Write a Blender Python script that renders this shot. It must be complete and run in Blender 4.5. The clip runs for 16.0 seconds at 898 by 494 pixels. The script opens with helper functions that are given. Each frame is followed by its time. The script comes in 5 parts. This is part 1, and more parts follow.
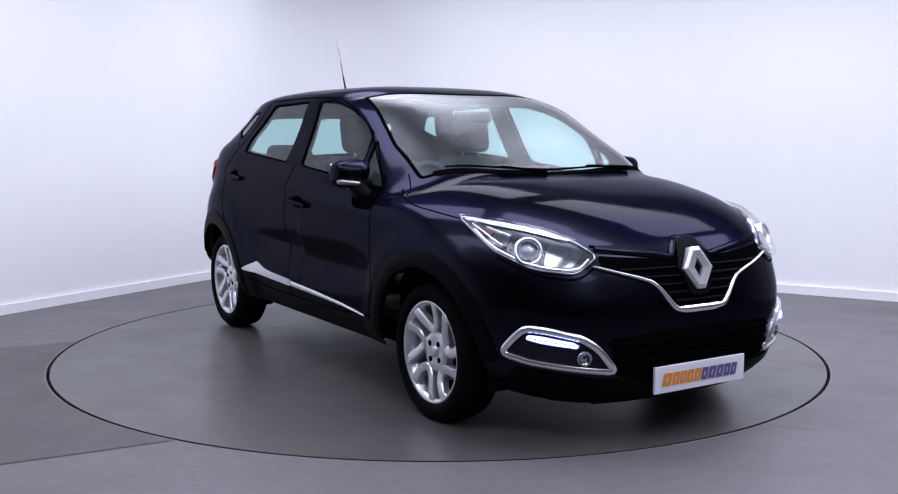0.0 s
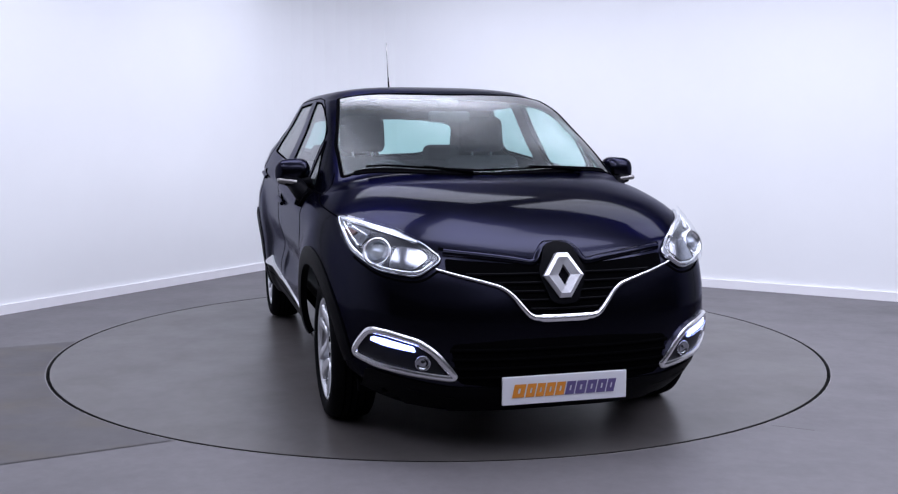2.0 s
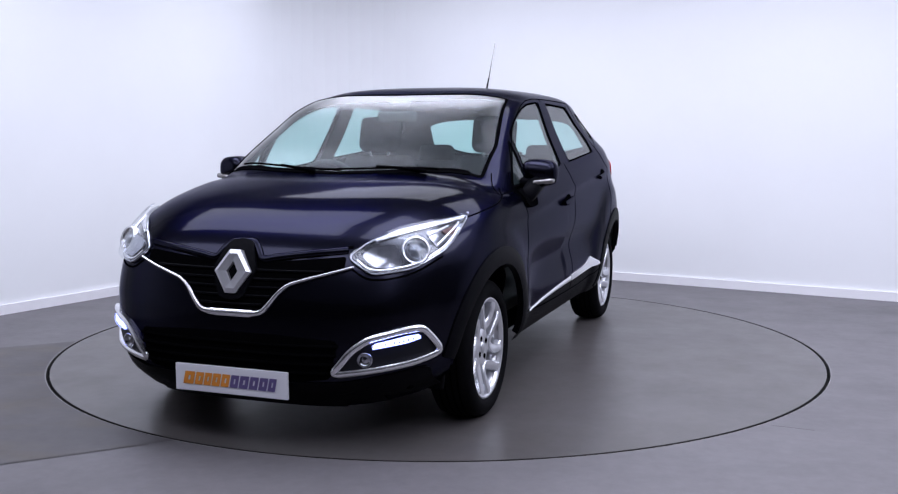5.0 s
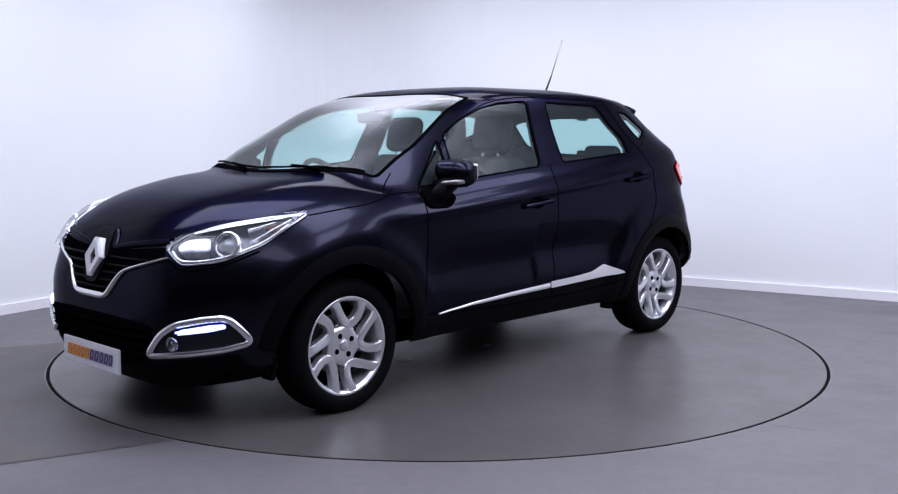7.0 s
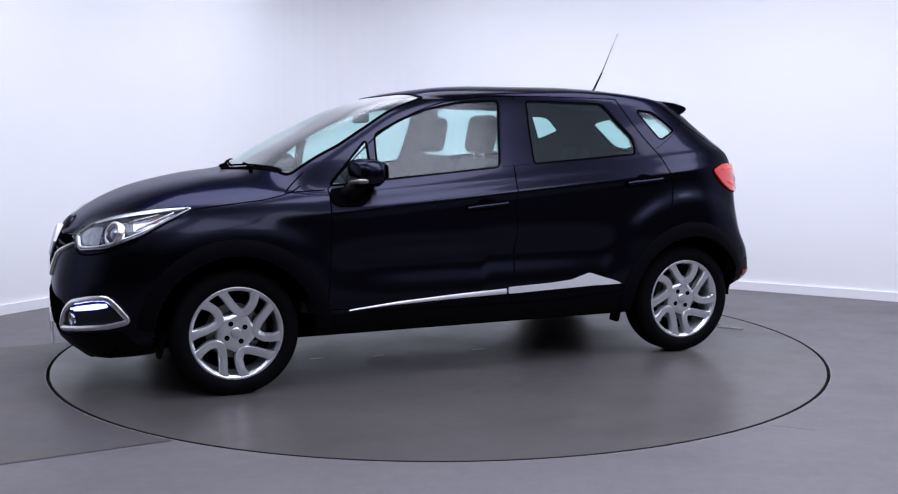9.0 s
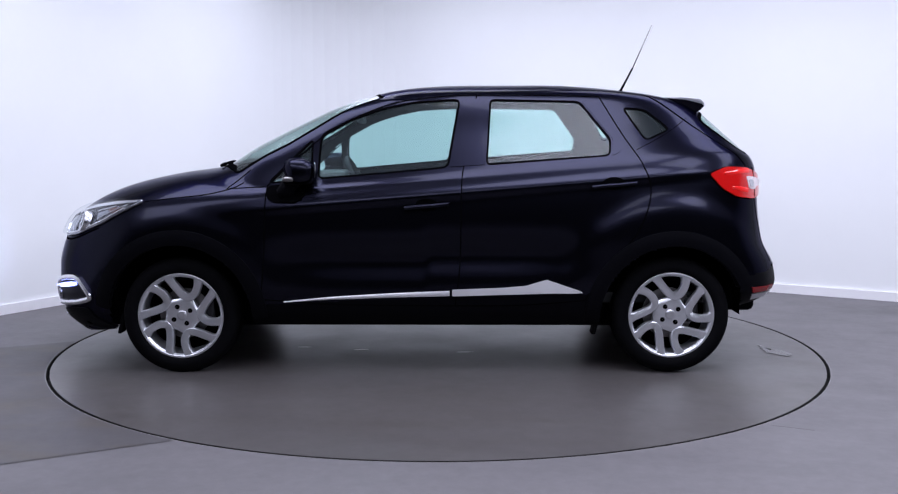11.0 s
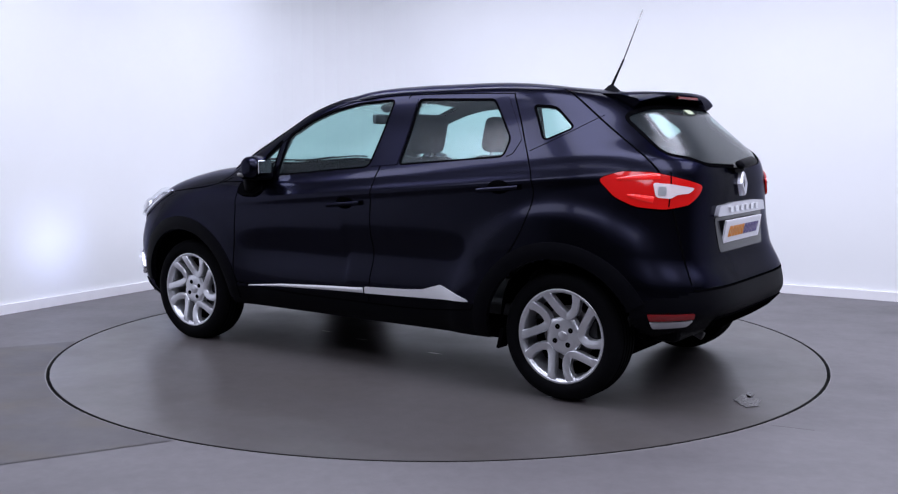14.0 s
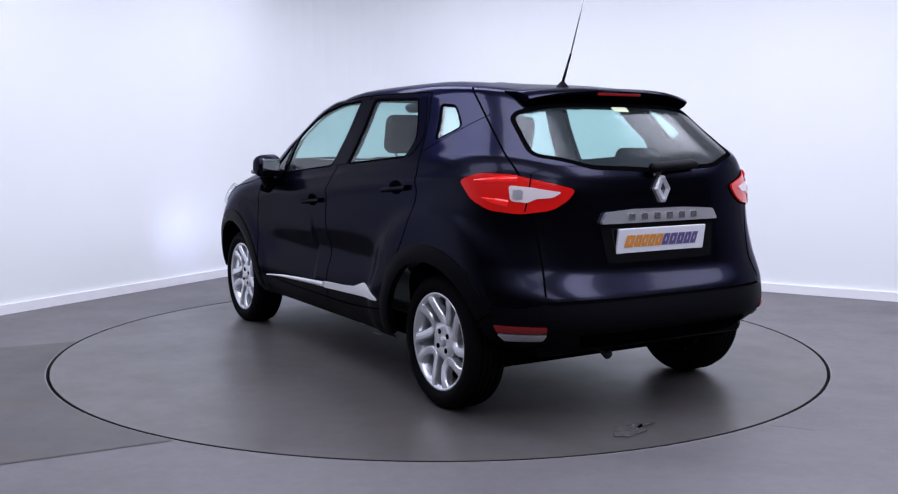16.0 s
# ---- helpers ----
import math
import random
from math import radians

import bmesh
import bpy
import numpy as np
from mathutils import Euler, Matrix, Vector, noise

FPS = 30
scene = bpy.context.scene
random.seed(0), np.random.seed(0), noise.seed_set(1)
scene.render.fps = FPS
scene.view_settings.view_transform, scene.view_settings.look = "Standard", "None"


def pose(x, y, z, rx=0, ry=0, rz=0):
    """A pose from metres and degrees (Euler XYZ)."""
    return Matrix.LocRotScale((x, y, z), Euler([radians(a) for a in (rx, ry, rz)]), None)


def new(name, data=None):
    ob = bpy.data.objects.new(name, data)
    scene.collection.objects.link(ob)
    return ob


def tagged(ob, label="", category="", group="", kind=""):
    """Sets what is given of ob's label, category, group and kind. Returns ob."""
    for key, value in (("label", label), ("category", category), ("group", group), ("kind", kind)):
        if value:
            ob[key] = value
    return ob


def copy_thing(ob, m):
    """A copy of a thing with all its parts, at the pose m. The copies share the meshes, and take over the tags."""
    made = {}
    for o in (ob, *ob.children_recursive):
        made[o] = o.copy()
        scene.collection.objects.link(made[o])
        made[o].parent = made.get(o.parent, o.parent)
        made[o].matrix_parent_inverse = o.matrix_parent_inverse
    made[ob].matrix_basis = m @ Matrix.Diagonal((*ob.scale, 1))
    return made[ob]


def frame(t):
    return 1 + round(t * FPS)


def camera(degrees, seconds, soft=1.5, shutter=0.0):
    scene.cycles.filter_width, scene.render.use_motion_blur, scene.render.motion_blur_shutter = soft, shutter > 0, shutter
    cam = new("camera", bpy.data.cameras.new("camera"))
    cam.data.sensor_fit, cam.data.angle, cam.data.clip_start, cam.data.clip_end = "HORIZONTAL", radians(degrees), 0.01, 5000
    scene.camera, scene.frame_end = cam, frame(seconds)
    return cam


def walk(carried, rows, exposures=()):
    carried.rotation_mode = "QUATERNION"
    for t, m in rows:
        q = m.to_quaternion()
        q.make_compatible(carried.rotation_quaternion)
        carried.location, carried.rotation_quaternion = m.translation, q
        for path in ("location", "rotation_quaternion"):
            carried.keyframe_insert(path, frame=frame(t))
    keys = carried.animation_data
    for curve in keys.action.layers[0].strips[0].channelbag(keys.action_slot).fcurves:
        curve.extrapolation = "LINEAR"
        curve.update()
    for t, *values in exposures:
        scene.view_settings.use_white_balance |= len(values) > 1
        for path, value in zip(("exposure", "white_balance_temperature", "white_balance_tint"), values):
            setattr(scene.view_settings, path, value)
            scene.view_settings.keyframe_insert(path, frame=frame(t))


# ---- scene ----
from mathutils import geometry
from mathutils.bvhtree import BVHTree

cam = camera(48.7, 16.0, soft=1.2)
EYE = pose(0.0, -5.9227, 1.2442, 90 - 6.31, -0.08, -0.53)
walk(cam, [(0.0, EYE), (16.0, EYE)], exposures=[(0.0, 0.0, 6500, 10), (16.0, 0.0, 6500, 10)])

# ---- turn of the platform, degrees of the car's heading at each time ----
TURN = [(0.0, -58.3), (0.5, -60.3), (1.0, -63.95), (1.5, -69.05), (2.0, -75.05), (2.5, -81.0), (3.0, -87.05), (3.5, -92.9),
        (4.0, -98.9), (4.5, -104.75), (5.0, -110.7), (5.5, -116.6), (6.0, -122.5), (6.5, -128.4), (7.0, -134.3), (7.5, -140.15),
        (8.0, -146.05), (8.5, -151.9), (9.0, -157.7), (9.5, -163.45), (10.0, -169.15), (10.5, -174.9), (11.0, -180.6),
        (11.5, -186.35), (12.0, -192.2), (12.5, -198.05), (13.0, -203.9), (13.5, -209.7), (14.0, -215.55), (14.5, -221.35),
        (15.0, -227.25), (15.5, -233.1), (16.0, -239.05)]
CAR_OFF = (0.065, -0.073)

# ---- world and lamps ----
world = bpy.data.worlds.new("world")
scene.world = world
world.use_nodes = True
world.node_tree.nodes["Background"].inputs[0].default_value = (0.75, 0.8, 1.0, 1)
world.node_tree.nodes["Background"].inputs[1].default_value = 0.05

CORNER = Vector((-1.10, 4.295, 0))
DIR_A = Vector((-0.513, -0.858, 0)).normalized()    # along the wall on the left
DIR_B = Vector((0.858, -0.513, 0)).normalized()     # along the wall on the right
ROOM_A, ROOM_B, ROOM_H = 12.5, 12.0, 3.1


def room(a, b, z=0.0):
    return CORNER + DIR_A * a + DIR_B * b + Vector((0, 0, z))


LAMP_ROWS = {1.8: 66.0, 4.2: 70.0, 6.7: 38.0}      # watts of a panel in each row
LAMP_SPOTS = [(a, b) for a in LAMP_ROWS for b in (2.0, 4.7, 7.4)]
ROOM_YAW = math.degrees(math.atan2(DIR_B.y, DIR_B.x))


# ---- materials ----
def material(name, color, rough=0.5, metal=0.0, spec=0.5, coat=0.0, coat_rough=0.05, var=0.0, scale=6.0, bump=0.0, bump_scale=80.0,
             rough_var=0.0, emit=None, emit_strength=0.0, edge=None):
    m = bpy.data.materials.new(name)
    m.use_nodes = True
    nt = m.node_tree
    b = nt.nodes["Principled BSDF"]
    b.inputs["Base Color"].default_value = (*color, 1)
    b.inputs["Roughness"].default_value = rough
    b.inputs["Metallic"].default_value = metal
    b.inputs["Specular IOR Level"].default_value = spec
    b.inputs["Coat Weight"].default_value = coat
    if edge:
        b.inputs["Specular Tint"].default_value = (*edge, 1)
    b.inputs["Coat Roughness"].default_value = coat_rough
    tc = nt.nodes.new("ShaderNodeTexCoord")
    if var > 0 or rough_var > 0:
        n1 = nt.nodes.new("ShaderNodeTexNoise")
        n1.inputs["Scale"].default_value = scale
        n1.inputs["Detail"].default_value = 6
        n1.inputs["Roughness"].default_value = 0.62
        nt.links.new(tc.outputs["Object"], n1.inputs["Vector"])
        if var > 0:
            mx = nt.nodes.new("ShaderNodeMapRange")
            mx.inputs["From Min"].default_value, mx.inputs["From Max"].default_value = 0.3, 0.7
            mx.inputs["To Min"].default_value, mx.inputs["To Max"].default_value = 1 - var, 1 + var
            nt.links.new(n1.outputs["Fac"], mx.inputs["Value"])
            hs = nt.nodes.new("ShaderNodeHueSaturation")
            hs.inputs["Color"].default_value = (*color, 1)
            nt.links.new(mx.outputs["Result"], hs.inputs["Value"])
            nt.links.new(hs.outputs["Color"], b.inputs["Base Color"])
        if rough_var > 0:
            mr = nt.nodes.new("ShaderNodeMapRange")
            mr.inputs["From Min"].default_value, mr.inputs["From Max"].default_value = 0.3, 0.7
            mr.inputs["To Min"].default_value = max(0.02, rough - rough_var)
            mr.inputs["To Max"].default_value = min(1.0, rough + rough_var)
            nt.links.new(n1.outputs["Fac"], mr.inputs["Value"])
            nt.links.new(mr.outputs["Result"], b.inputs["Roughness"])
    if bump > 0:
        n2 = nt.nodes.new("ShaderNodeTexNoise")
        n2.inputs["Scale"].default_value = bump_scale
        n2.inputs["Detail"].default_value = 4
        nt.links.new(tc.outputs["Object"], n2.inputs["Vector"])
        bp = nt.nodes.new("ShaderNodeBump")
        bp.inputs["Strength"].default_value = bump
        bp.inputs["Distance"].default_value = 0.002
        nt.links.new(n2.outputs["Fac"], bp.inputs["Height"])
        nt.links.new(bp.outputs["Normal"], b.inputs["Normal"])
    if emit:
        b.inputs["Emission Color"].default_value = (*emit, 1)
        b.inputs["Emission Strength"].default_value = emit_strength
    return m


def glass_material(name, tint, gloss_rough=0.02, ior=1.5, haze=0.0):
    m = bpy.data.materials.new(name)
    m.use_nodes = True
    nt = m.node_tree
    nt.nodes.clear()
    out = nt.nodes.new("ShaderNodeOutputMaterial")
    tr = nt.nodes.new("ShaderNodeBsdfTransparent")
    tr.inputs["Color"].default_value = (*tint, 1)
    gl = nt.nodes.new("ShaderNodeBsdfGlossy")
    gl.inputs["Roughness"].default_value = gloss_rough
    lw = nt.nodes.new("ShaderNodeLayerWeight")
    lw.inputs["Blend"].default_value = 0.5
    pw = nt.nodes.new("ShaderNodeMath")
    pw.operation = "POWER"
    pw.inputs[1].default_value = 5.0
    nt.links.new(lw.outputs["Facing"], pw.inputs[0])
    fr = nt.nodes.new("ShaderNodeMath")
    fr.operation = "MULTIPLY_ADD"
    f0 = ((ior - 1) / (ior + 1)) ** 2
    fr.inputs[1].default_value, fr.inputs[2].default_value = 1 - f0, f0
    nt.links.new(pw.outputs[0], fr.inputs[0])
    mix = nt.nodes.new("ShaderNodeMixShader")
    nt.links.new(fr.outputs[0], mix.inputs["Fac"])
    nt.links.new(tr.outputs[0], mix.inputs[1])
    nt.links.new(gl.outputs[0], mix.inputs[2])
    if haze > 0:
        # soft reflection haze put into the glass as a constant pale rough gloss
        soft = nt.nodes.new("ShaderNodeBsdfGlossy")
        soft.inputs["Color"].default_value = (0.72, 0.90, 1.0, 1)
        soft.inputs["Roughness"].default_value = 0.55
        haze_mix = nt.nodes.new("ShaderNodeMixShader")
        haze_mix.inputs["Fac"].default_value = haze
        nt.links.new(mix.outputs[0], haze_mix.inputs[1])
        nt.links.new(soft.outputs[0], haze_mix.inputs[2])
        mix = haze_mix
    nt.links.new(mix.outputs[0], out.inputs["Surface"])
    return m


M_WALL = material("wall_paint", (0.84, 0.85, 0.86), 0.6, var=0.015, scale=1.2, bump=0.05, bump_scale=120)
M_BACKWALL = material("grey_wall", (0.06, 0.06, 0.065), 0.8, var=0.1, scale=2)
M_CEIL = material("ceiling_paint", (0.82, 0.82, 0.83), 0.8, var=0.03, scale=3)
M_SKIRT = material("skirting_paint", (0.86, 0.85, 0.87), 0.4, var=0.02, scale=5)


def floor_material(name, grey, stain, amount, rough, spec, size):
    """Worn vinyl: grey ground, brownish stains in broad blotches, fine mottling and uneven gloss."""
    m = material(name, grey, rough, spec=spec, rough_var=0.06, scale=2.2, bump=0.02, bump_scale=60)
    nt = m.node_tree
    b = nt.nodes["Principled BSDF"]
    tc = nt.nodes.new("ShaderNodeTexCoord")
    layers = []
    for scale, detail, lo, hi in ((size, 5, 0.47, 0.68), (17.0, 8, 0.25, 0.75)):
        mp = nt.nodes.new("ShaderNodeMapping")
        mp.inputs["Rotation"].default_value = (0, 0, 0.45)
        mp.inputs["Scale"].default_value = (1.0, 2.6, 1.0) if scale == size else (1.0, 1.0, 1.0)
        nt.links.new(tc.outputs["Object"], mp.inputs["Vector"])
        n = nt.nodes.new("ShaderNodeTexNoise")
        n.inputs["Scale"].default_value, n.inputs["Detail"].default_value, n.inputs["Roughness"].default_value = scale, detail, 0.65
        nt.links.new(mp.outputs["Vector"], n.inputs["Vector"])
        mr = nt.nodes.new("ShaderNodeMapRange")
        mr.inputs["From Min"].default_value, mr.inputs["From Max"].default_value = lo, hi
        nt.links.new(n.outputs["Fac"], mr.inputs["Value"])
        layers.append(mr)
    layers[0].inputs["To Max"].default_value = amount
    layers[1].inputs["To Min"].default_value, layers[1].inputs["To Max"].default_value = 0.88, 1.12
    mix = nt.nodes.new("ShaderNodeMix")
    mix.data_type = "RGBA"
    mix.inputs["A"].default_value, mix.inputs["B"].default_value = (*grey, 1), (*stain, 1)
    for sock in mix.inputs:
        if sock.type == "RGBA":
            sock.default_value = (*grey, 1) if sock.name == "A" else (*stain, 1)
    nt.links.new(layers[0].outputs["Result"], mix.inputs["Factor"])
    hs = nt.nodes.new("ShaderNodeHueSaturation")
    nt.links.new([o for o in mix.outputs if o.type == "RGBA"][0], hs.inputs["Color"])
    nt.links.new(layers[1].outputs["Result"], hs.inputs["Value"])
    nt.links.new(hs.outputs["Color"], b.inputs["Base Color"])
    return m


M_FLOOR = floor_material("vinyl_floor", (0.125, 0.117, 0.124), (0.088, 0.083, 0.088), 0.55, 0.5, 0.4, 0.8)
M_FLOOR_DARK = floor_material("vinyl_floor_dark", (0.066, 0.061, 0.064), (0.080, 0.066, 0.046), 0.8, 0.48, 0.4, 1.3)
M_DISC = floor_material("platform_vinyl", (0.080, 0.073, 0.073), (0.066, 0.058, 0.052), 0.5, 0.34, 0.5, 0.9)
M_EDGE = material("worn_edge", (0.22, 0.21, 0.21), 0.6, var=0.3, scale=14)
M_MARK = material("scuff_mark", (0.75, 0.73, 0.72), 0.6, var=0.2, scale=25)
M_SMEAR = material("dried_smear", (0.082, 0.076, 0.077), 0.27, var=0.2, scale=12)
M_DAMP = material("damp_mark", (0.115, 0.105, 0.105), 0.27, var=0.2, scale=12)
M_BLACKGAP = material("gap_black", (0.01, 0.01, 0.01), 0.9)
M_LAMPCASE = material("lamp_case", (0.7, 0.7, 0.7), 0.5)
M_PAINT = material("black_blue_paint", (0.0138, 0.0141, 0.0248), 0.27, metal=1.0, spec=0.1, coat=0.14, coat_rough=0.07, edge=(0.30, 0.30, 0.38), var=0.12, scale=900)
M_PLASTIC = material("black_plastic", (0.0025, 0.0025, 0.004), 0.5, spec=0.04, bump=0.25, bump_scale=500)
M_GLOSSBLACK = material("gloss_black", (0.004, 0.004, 0.005), 0.12, spec=0.5)
M_RUBBER = material("tyre_rubber", (0.004, 0.004, 0.005), 0.75, spec=0.04, var=0.15, scale=30)
M_SEAL = material("seal_rubber", (0.002, 0.002, 0.0025), 0.7, spec=0.0)
M_ALLOY = material("alloy_silver", (0.76, 0.77, 0.81), 0.30, metal=0.80, var=0.03, scale=60)
M_DARKMETAL = material("dark_metal", (0.05, 0.05, 0.055), 0.5, metal=0.6)
M_DISCBRAKE = material("brake_steel", (0.28, 0.27, 0.27), 0.4, metal=0.9, var=0.2, scale=20)
M_CHROME = material("chrome", (0.90, 0.90, 0.93), 0.26, metal=1.0)
M_BRIGHT = material("bright_trim", (0.86, 0.86, 0.89), 0.28, metal=0.4)
M_MIRROR = material("mirror_silver", (0.86, 0.90, 0.92), 0.03, metal=1.0)
M_SATIN = material("satin_silver", (0.66, 0.66, 0.70), 0.32, metal=0.75)
M_LAMPBASE = material("lamp_bowl", (0.46, 0.47, 0.52), 0.13, metal=1.0, var=0.25, scale=30)
M_LAMPDARK = material("lamp_housing", (0.085, 0.087, 0.10), 0.25, metal=0.8, var=0.3, scale=22)
M_POD = material("pod_plastic", (0.012, 0.012, 0.016), 0.5, spec=0.12)
M_AMBER = material("indicator_lens", (0.26, 0.17, 0.16), 0.15, metal=0.5)
M_LENS = glass_material("lamp_lens", (0.93, 0.95, 0.97))
M_BULGE = material("projector_lens", (0.35, 0.38, 0.44), 0.05, metal=0.6)
M_GLASS = glass_material("car_glass", (0.66, 0.86, 0.83), 0.16, 1.45, 0.014)
M_SCREEN = glass_material("windscreen_glass", (0.68, 0.88, 0.84), 0.30, 1.33, 0.012)
M_REDLIGHT = material("tail_red_bright", (0.62, 0.008, 0.010), 0.10, coat=0.5, emit=(1.0, 0.03, 0.02), emit_strength=0.30)
M_RED = material("tail_red", (0.42, 0.003, 0.005), 0.10, coat=0.5, emit=(1.0, 0.03, 0.02), emit_strength=0.16)
M_TAILWHITE = material("tail_clear", (0.75, 0.66, 0.68), 0.15, coat=0.5)
M_REFLECTOR = material("reflector_red", (0.22, 0.005, 0.006), 0.2)
M_DRL = material("running_light", (0.9, 0.9, 1.0), 0.3, emit=(0.26, 0.33, 1.0), emit_strength=3.4)
M_LED = material("led_chip", (0.9, 0.9, 1.0), 0.3, emit=(0.50, 0.58, 1.0), emit_strength=7000.0)
M_BORE = material("lens_bore", (0.003, 0.003, 0.004), 0.9, spec=0.0)
M_PLATE = material("plate_white", (0.80, 0.80, 0.86), 0.35)
M_ORANGE = material("plate_orange", (0.75, 0.27, 0.03), 0.5)
M_PURPLE = material("plate_purple", (0.12, 0.09, 0.24), 0.5)
M_LABEL = material("label_green", (0.55, 0.62, 0.42), 0.5)
M_TRIM = material("interior_trim", (0.022, 0.024, 0.026), 0.8, var=0.1, scale=20)
M_SEAT = material("seat_cloth", (0.022, 0.024, 0.028), 0.9, var=0.2, scale=60, bump=0.3, bump_scale=300)
M_DASH = material("dash_plastic", (0.05, 0.055, 0.06), 0.6, bump=0.2, bump_scale=300)


# ---- mesh helpers ----
def mesh_object(name, verts, faces, mat, parent=None, label="", smooth=True):
    me = bpy.data.meshes.new(name)
    me.from_pydata([tuple(v) for v in verts], [], [tuple(f) for f in faces])
    me.validate()
    if mat:
        me.materials.append(mat)
    if smooth:
        me.polygons.foreach_set("use_smooth", [True] * len(me.polygons))
    ob = new(name, me)
    if parent:
        ob.parent = parent
    if label:
        tagged(ob, label)
    return ob


def part(name, bm, mat, parent=None, label="", smooth=False):
    me = bpy.data.meshes.new(name)
    bmesh.ops.recalc_face_normals(bm, faces=bm.faces)
    bm.to_mesh(me)
    bm.free()
    me.materials.append(mat)
    if smooth:
        me.polygons.foreach_set("use_smooth", [True] * len(me.polygons))
    ob = new(name, me)
    if parent:
        ob.parent = parent
    if label:
        tagged(ob, label)
    return ob


def box_bm(x0, x1, y0, y1, z0, z1, bevel=0.0, segs=2):
    bm = bmesh.new()
    bmesh.ops.create_cube(bm, size=1.0)
    for v in bm.verts:
        v.co = Vector(((x0 + x1) / 2 + v.co.x * (x1 - x0), (y0 + y1) / 2 + v.co.y * (y1 - y0), (z0 + z1) / 2 + v.co.z * (z1 - z0)))
    if bevel > 0:
        bmesh.ops.bevel(bm, geom=list(bm.edges), offset=bevel, segments=segs, affect="EDGES", profile=0.5)
    return bm


def lathe_bm(profile, steps=48, axis="y"):
    """Profile of (radius, along) turned about an axis."""
    bm = bmesh.new()
    rings = []
    for k in range(steps):
        a = 2 * math.pi * k / steps
        c, s = math.cos(a), math.sin(a)
        rings.append([bm.verts.new((r * c, h, r * s) if axis == "y" else (r * c, r * s, h)) for r, h in profile])
    for k in range(steps):
        p, q = rings[k], rings[(k + 1) % steps]
        for i in range(len(profile) - 1):
            bm.faces.new((p[i], p[i + 1], q[i + 1], q[i]))
    bmesh.ops.remove_doubles(bm, verts=bm.verts, dist=1e-5)
    return bm


def tube(name, pts, radii, mat, parent=None, label="", sides=10):
    pts = [Vector(p) for p in pts]
    verts, faces = [], []
    for i, p in enumerate(pts):
        d = (pts[min(i + 1, len(pts) - 1)] - pts[max(i - 1, 0)]).normalized()
        e1 = d.cross(Vector((0, 0, 1)) if abs(d.z) < 0.9 else Vector((1, 0, 0))).normalized()
        e2 = d.cross(e1)
        r = radii[i] if isinstance(radii, (list, tuple)) else radii
        for k in range(sides):
            a = 2 * math.pi * k / sides
            verts.append(p + e1 * (r * math.cos(a)) + e2 * (r * math.sin(a)))
    for i in range(len(pts) - 1):
        for k in range(sides):
            k2 = (k + 1) % sides
            faces.append((i * sides + k, i * sides + k2, (i + 1) * sides + k2, (i + 1) * sides + k))
    faces.append(tuple(reversed(range(sides))))
    faces.append(tuple((len(pts) - 1) * sides + k for k in range(sides)))
    return mesh_object(name, verts, faces, mat, parent, label)


def spline(pts, per=8, closed=False):
    """A smooth line through the points."""
    pts = [Vector(p) for p in pts]
    n = len(pts)
    out = []
    for i in range(n if closed else n - 1):
        p0 = pts[(i - 1) % n] if closed or i > 0 else pts[i] * 2 - pts[i + 1]
        p1, p2 = pts[i], pts[(i + 1) % n]
        p3 = pts[(i + 2) % n] if closed or i + 2 < n else p2 * 2 - p1
        for k in range(per):
            t = k / per
            out.append(0.5 * (2 * p1 + (p2 - p0) * t + (2 * p0 - 5 * p1 + 4 * p2 - p3) * t * t + (3 * p1 - p0 - 3 * p2 + p3) * t ** 3))
    if not closed:
        out.append(pts[-1])
    return out


def corners(pts, radius=0.02, per=5, closed=True):
    """A polygon with its corners rounded off."""
    pts = [Vector(p) for p in pts]
    n = len(pts)
    out = []
    for i in range(n):
        p = pts[i]
        if not closed and i in (0, n - 1):
            out.append(p)
            continue
        a, b = pts[(i - 1) % n] - p, pts[(i + 1) % n] - p
        r = min(radius, a.length * 0.45, b.length * 0.45)
        s, e = p + a.normalized() * r, p + b.normalized() * r
        for k in range(per + 1):
            t = k / per
            out.append(s * (1 - t) ** 2 + p * (2 * t * (1 - t)) + e * t * t)
    return out


def dense(pts, step=0.03, closed=False):
    pts = [Vector(p) for p in pts]
    out = []
    n = len(pts)
    for i in range(n if closed else n - 1):
        a, b = pts[i], pts[(i + 1) % n]
        k = max(1, math.ceil((b - a).length / step))
        out += [a.lerp(b, j / k) for j in range(k)]
    if not closed:
        out.append(pts[-1])
    return out


# ---- the room ----
def wall_path():
    """Inner face of the two white walls, with a coved corner."""
    r = 0.9
    pts = [room(ROOM_A, 0)]
    pts.append(room(r, 0))
    for k in range(1, 13):
        a = math.radians(90 * k / 12)
        pts.append(room(r - r * math.sin(a), r - r * math.cos(a)))
    pts.append(room(0, ROOM_B))
    return pts


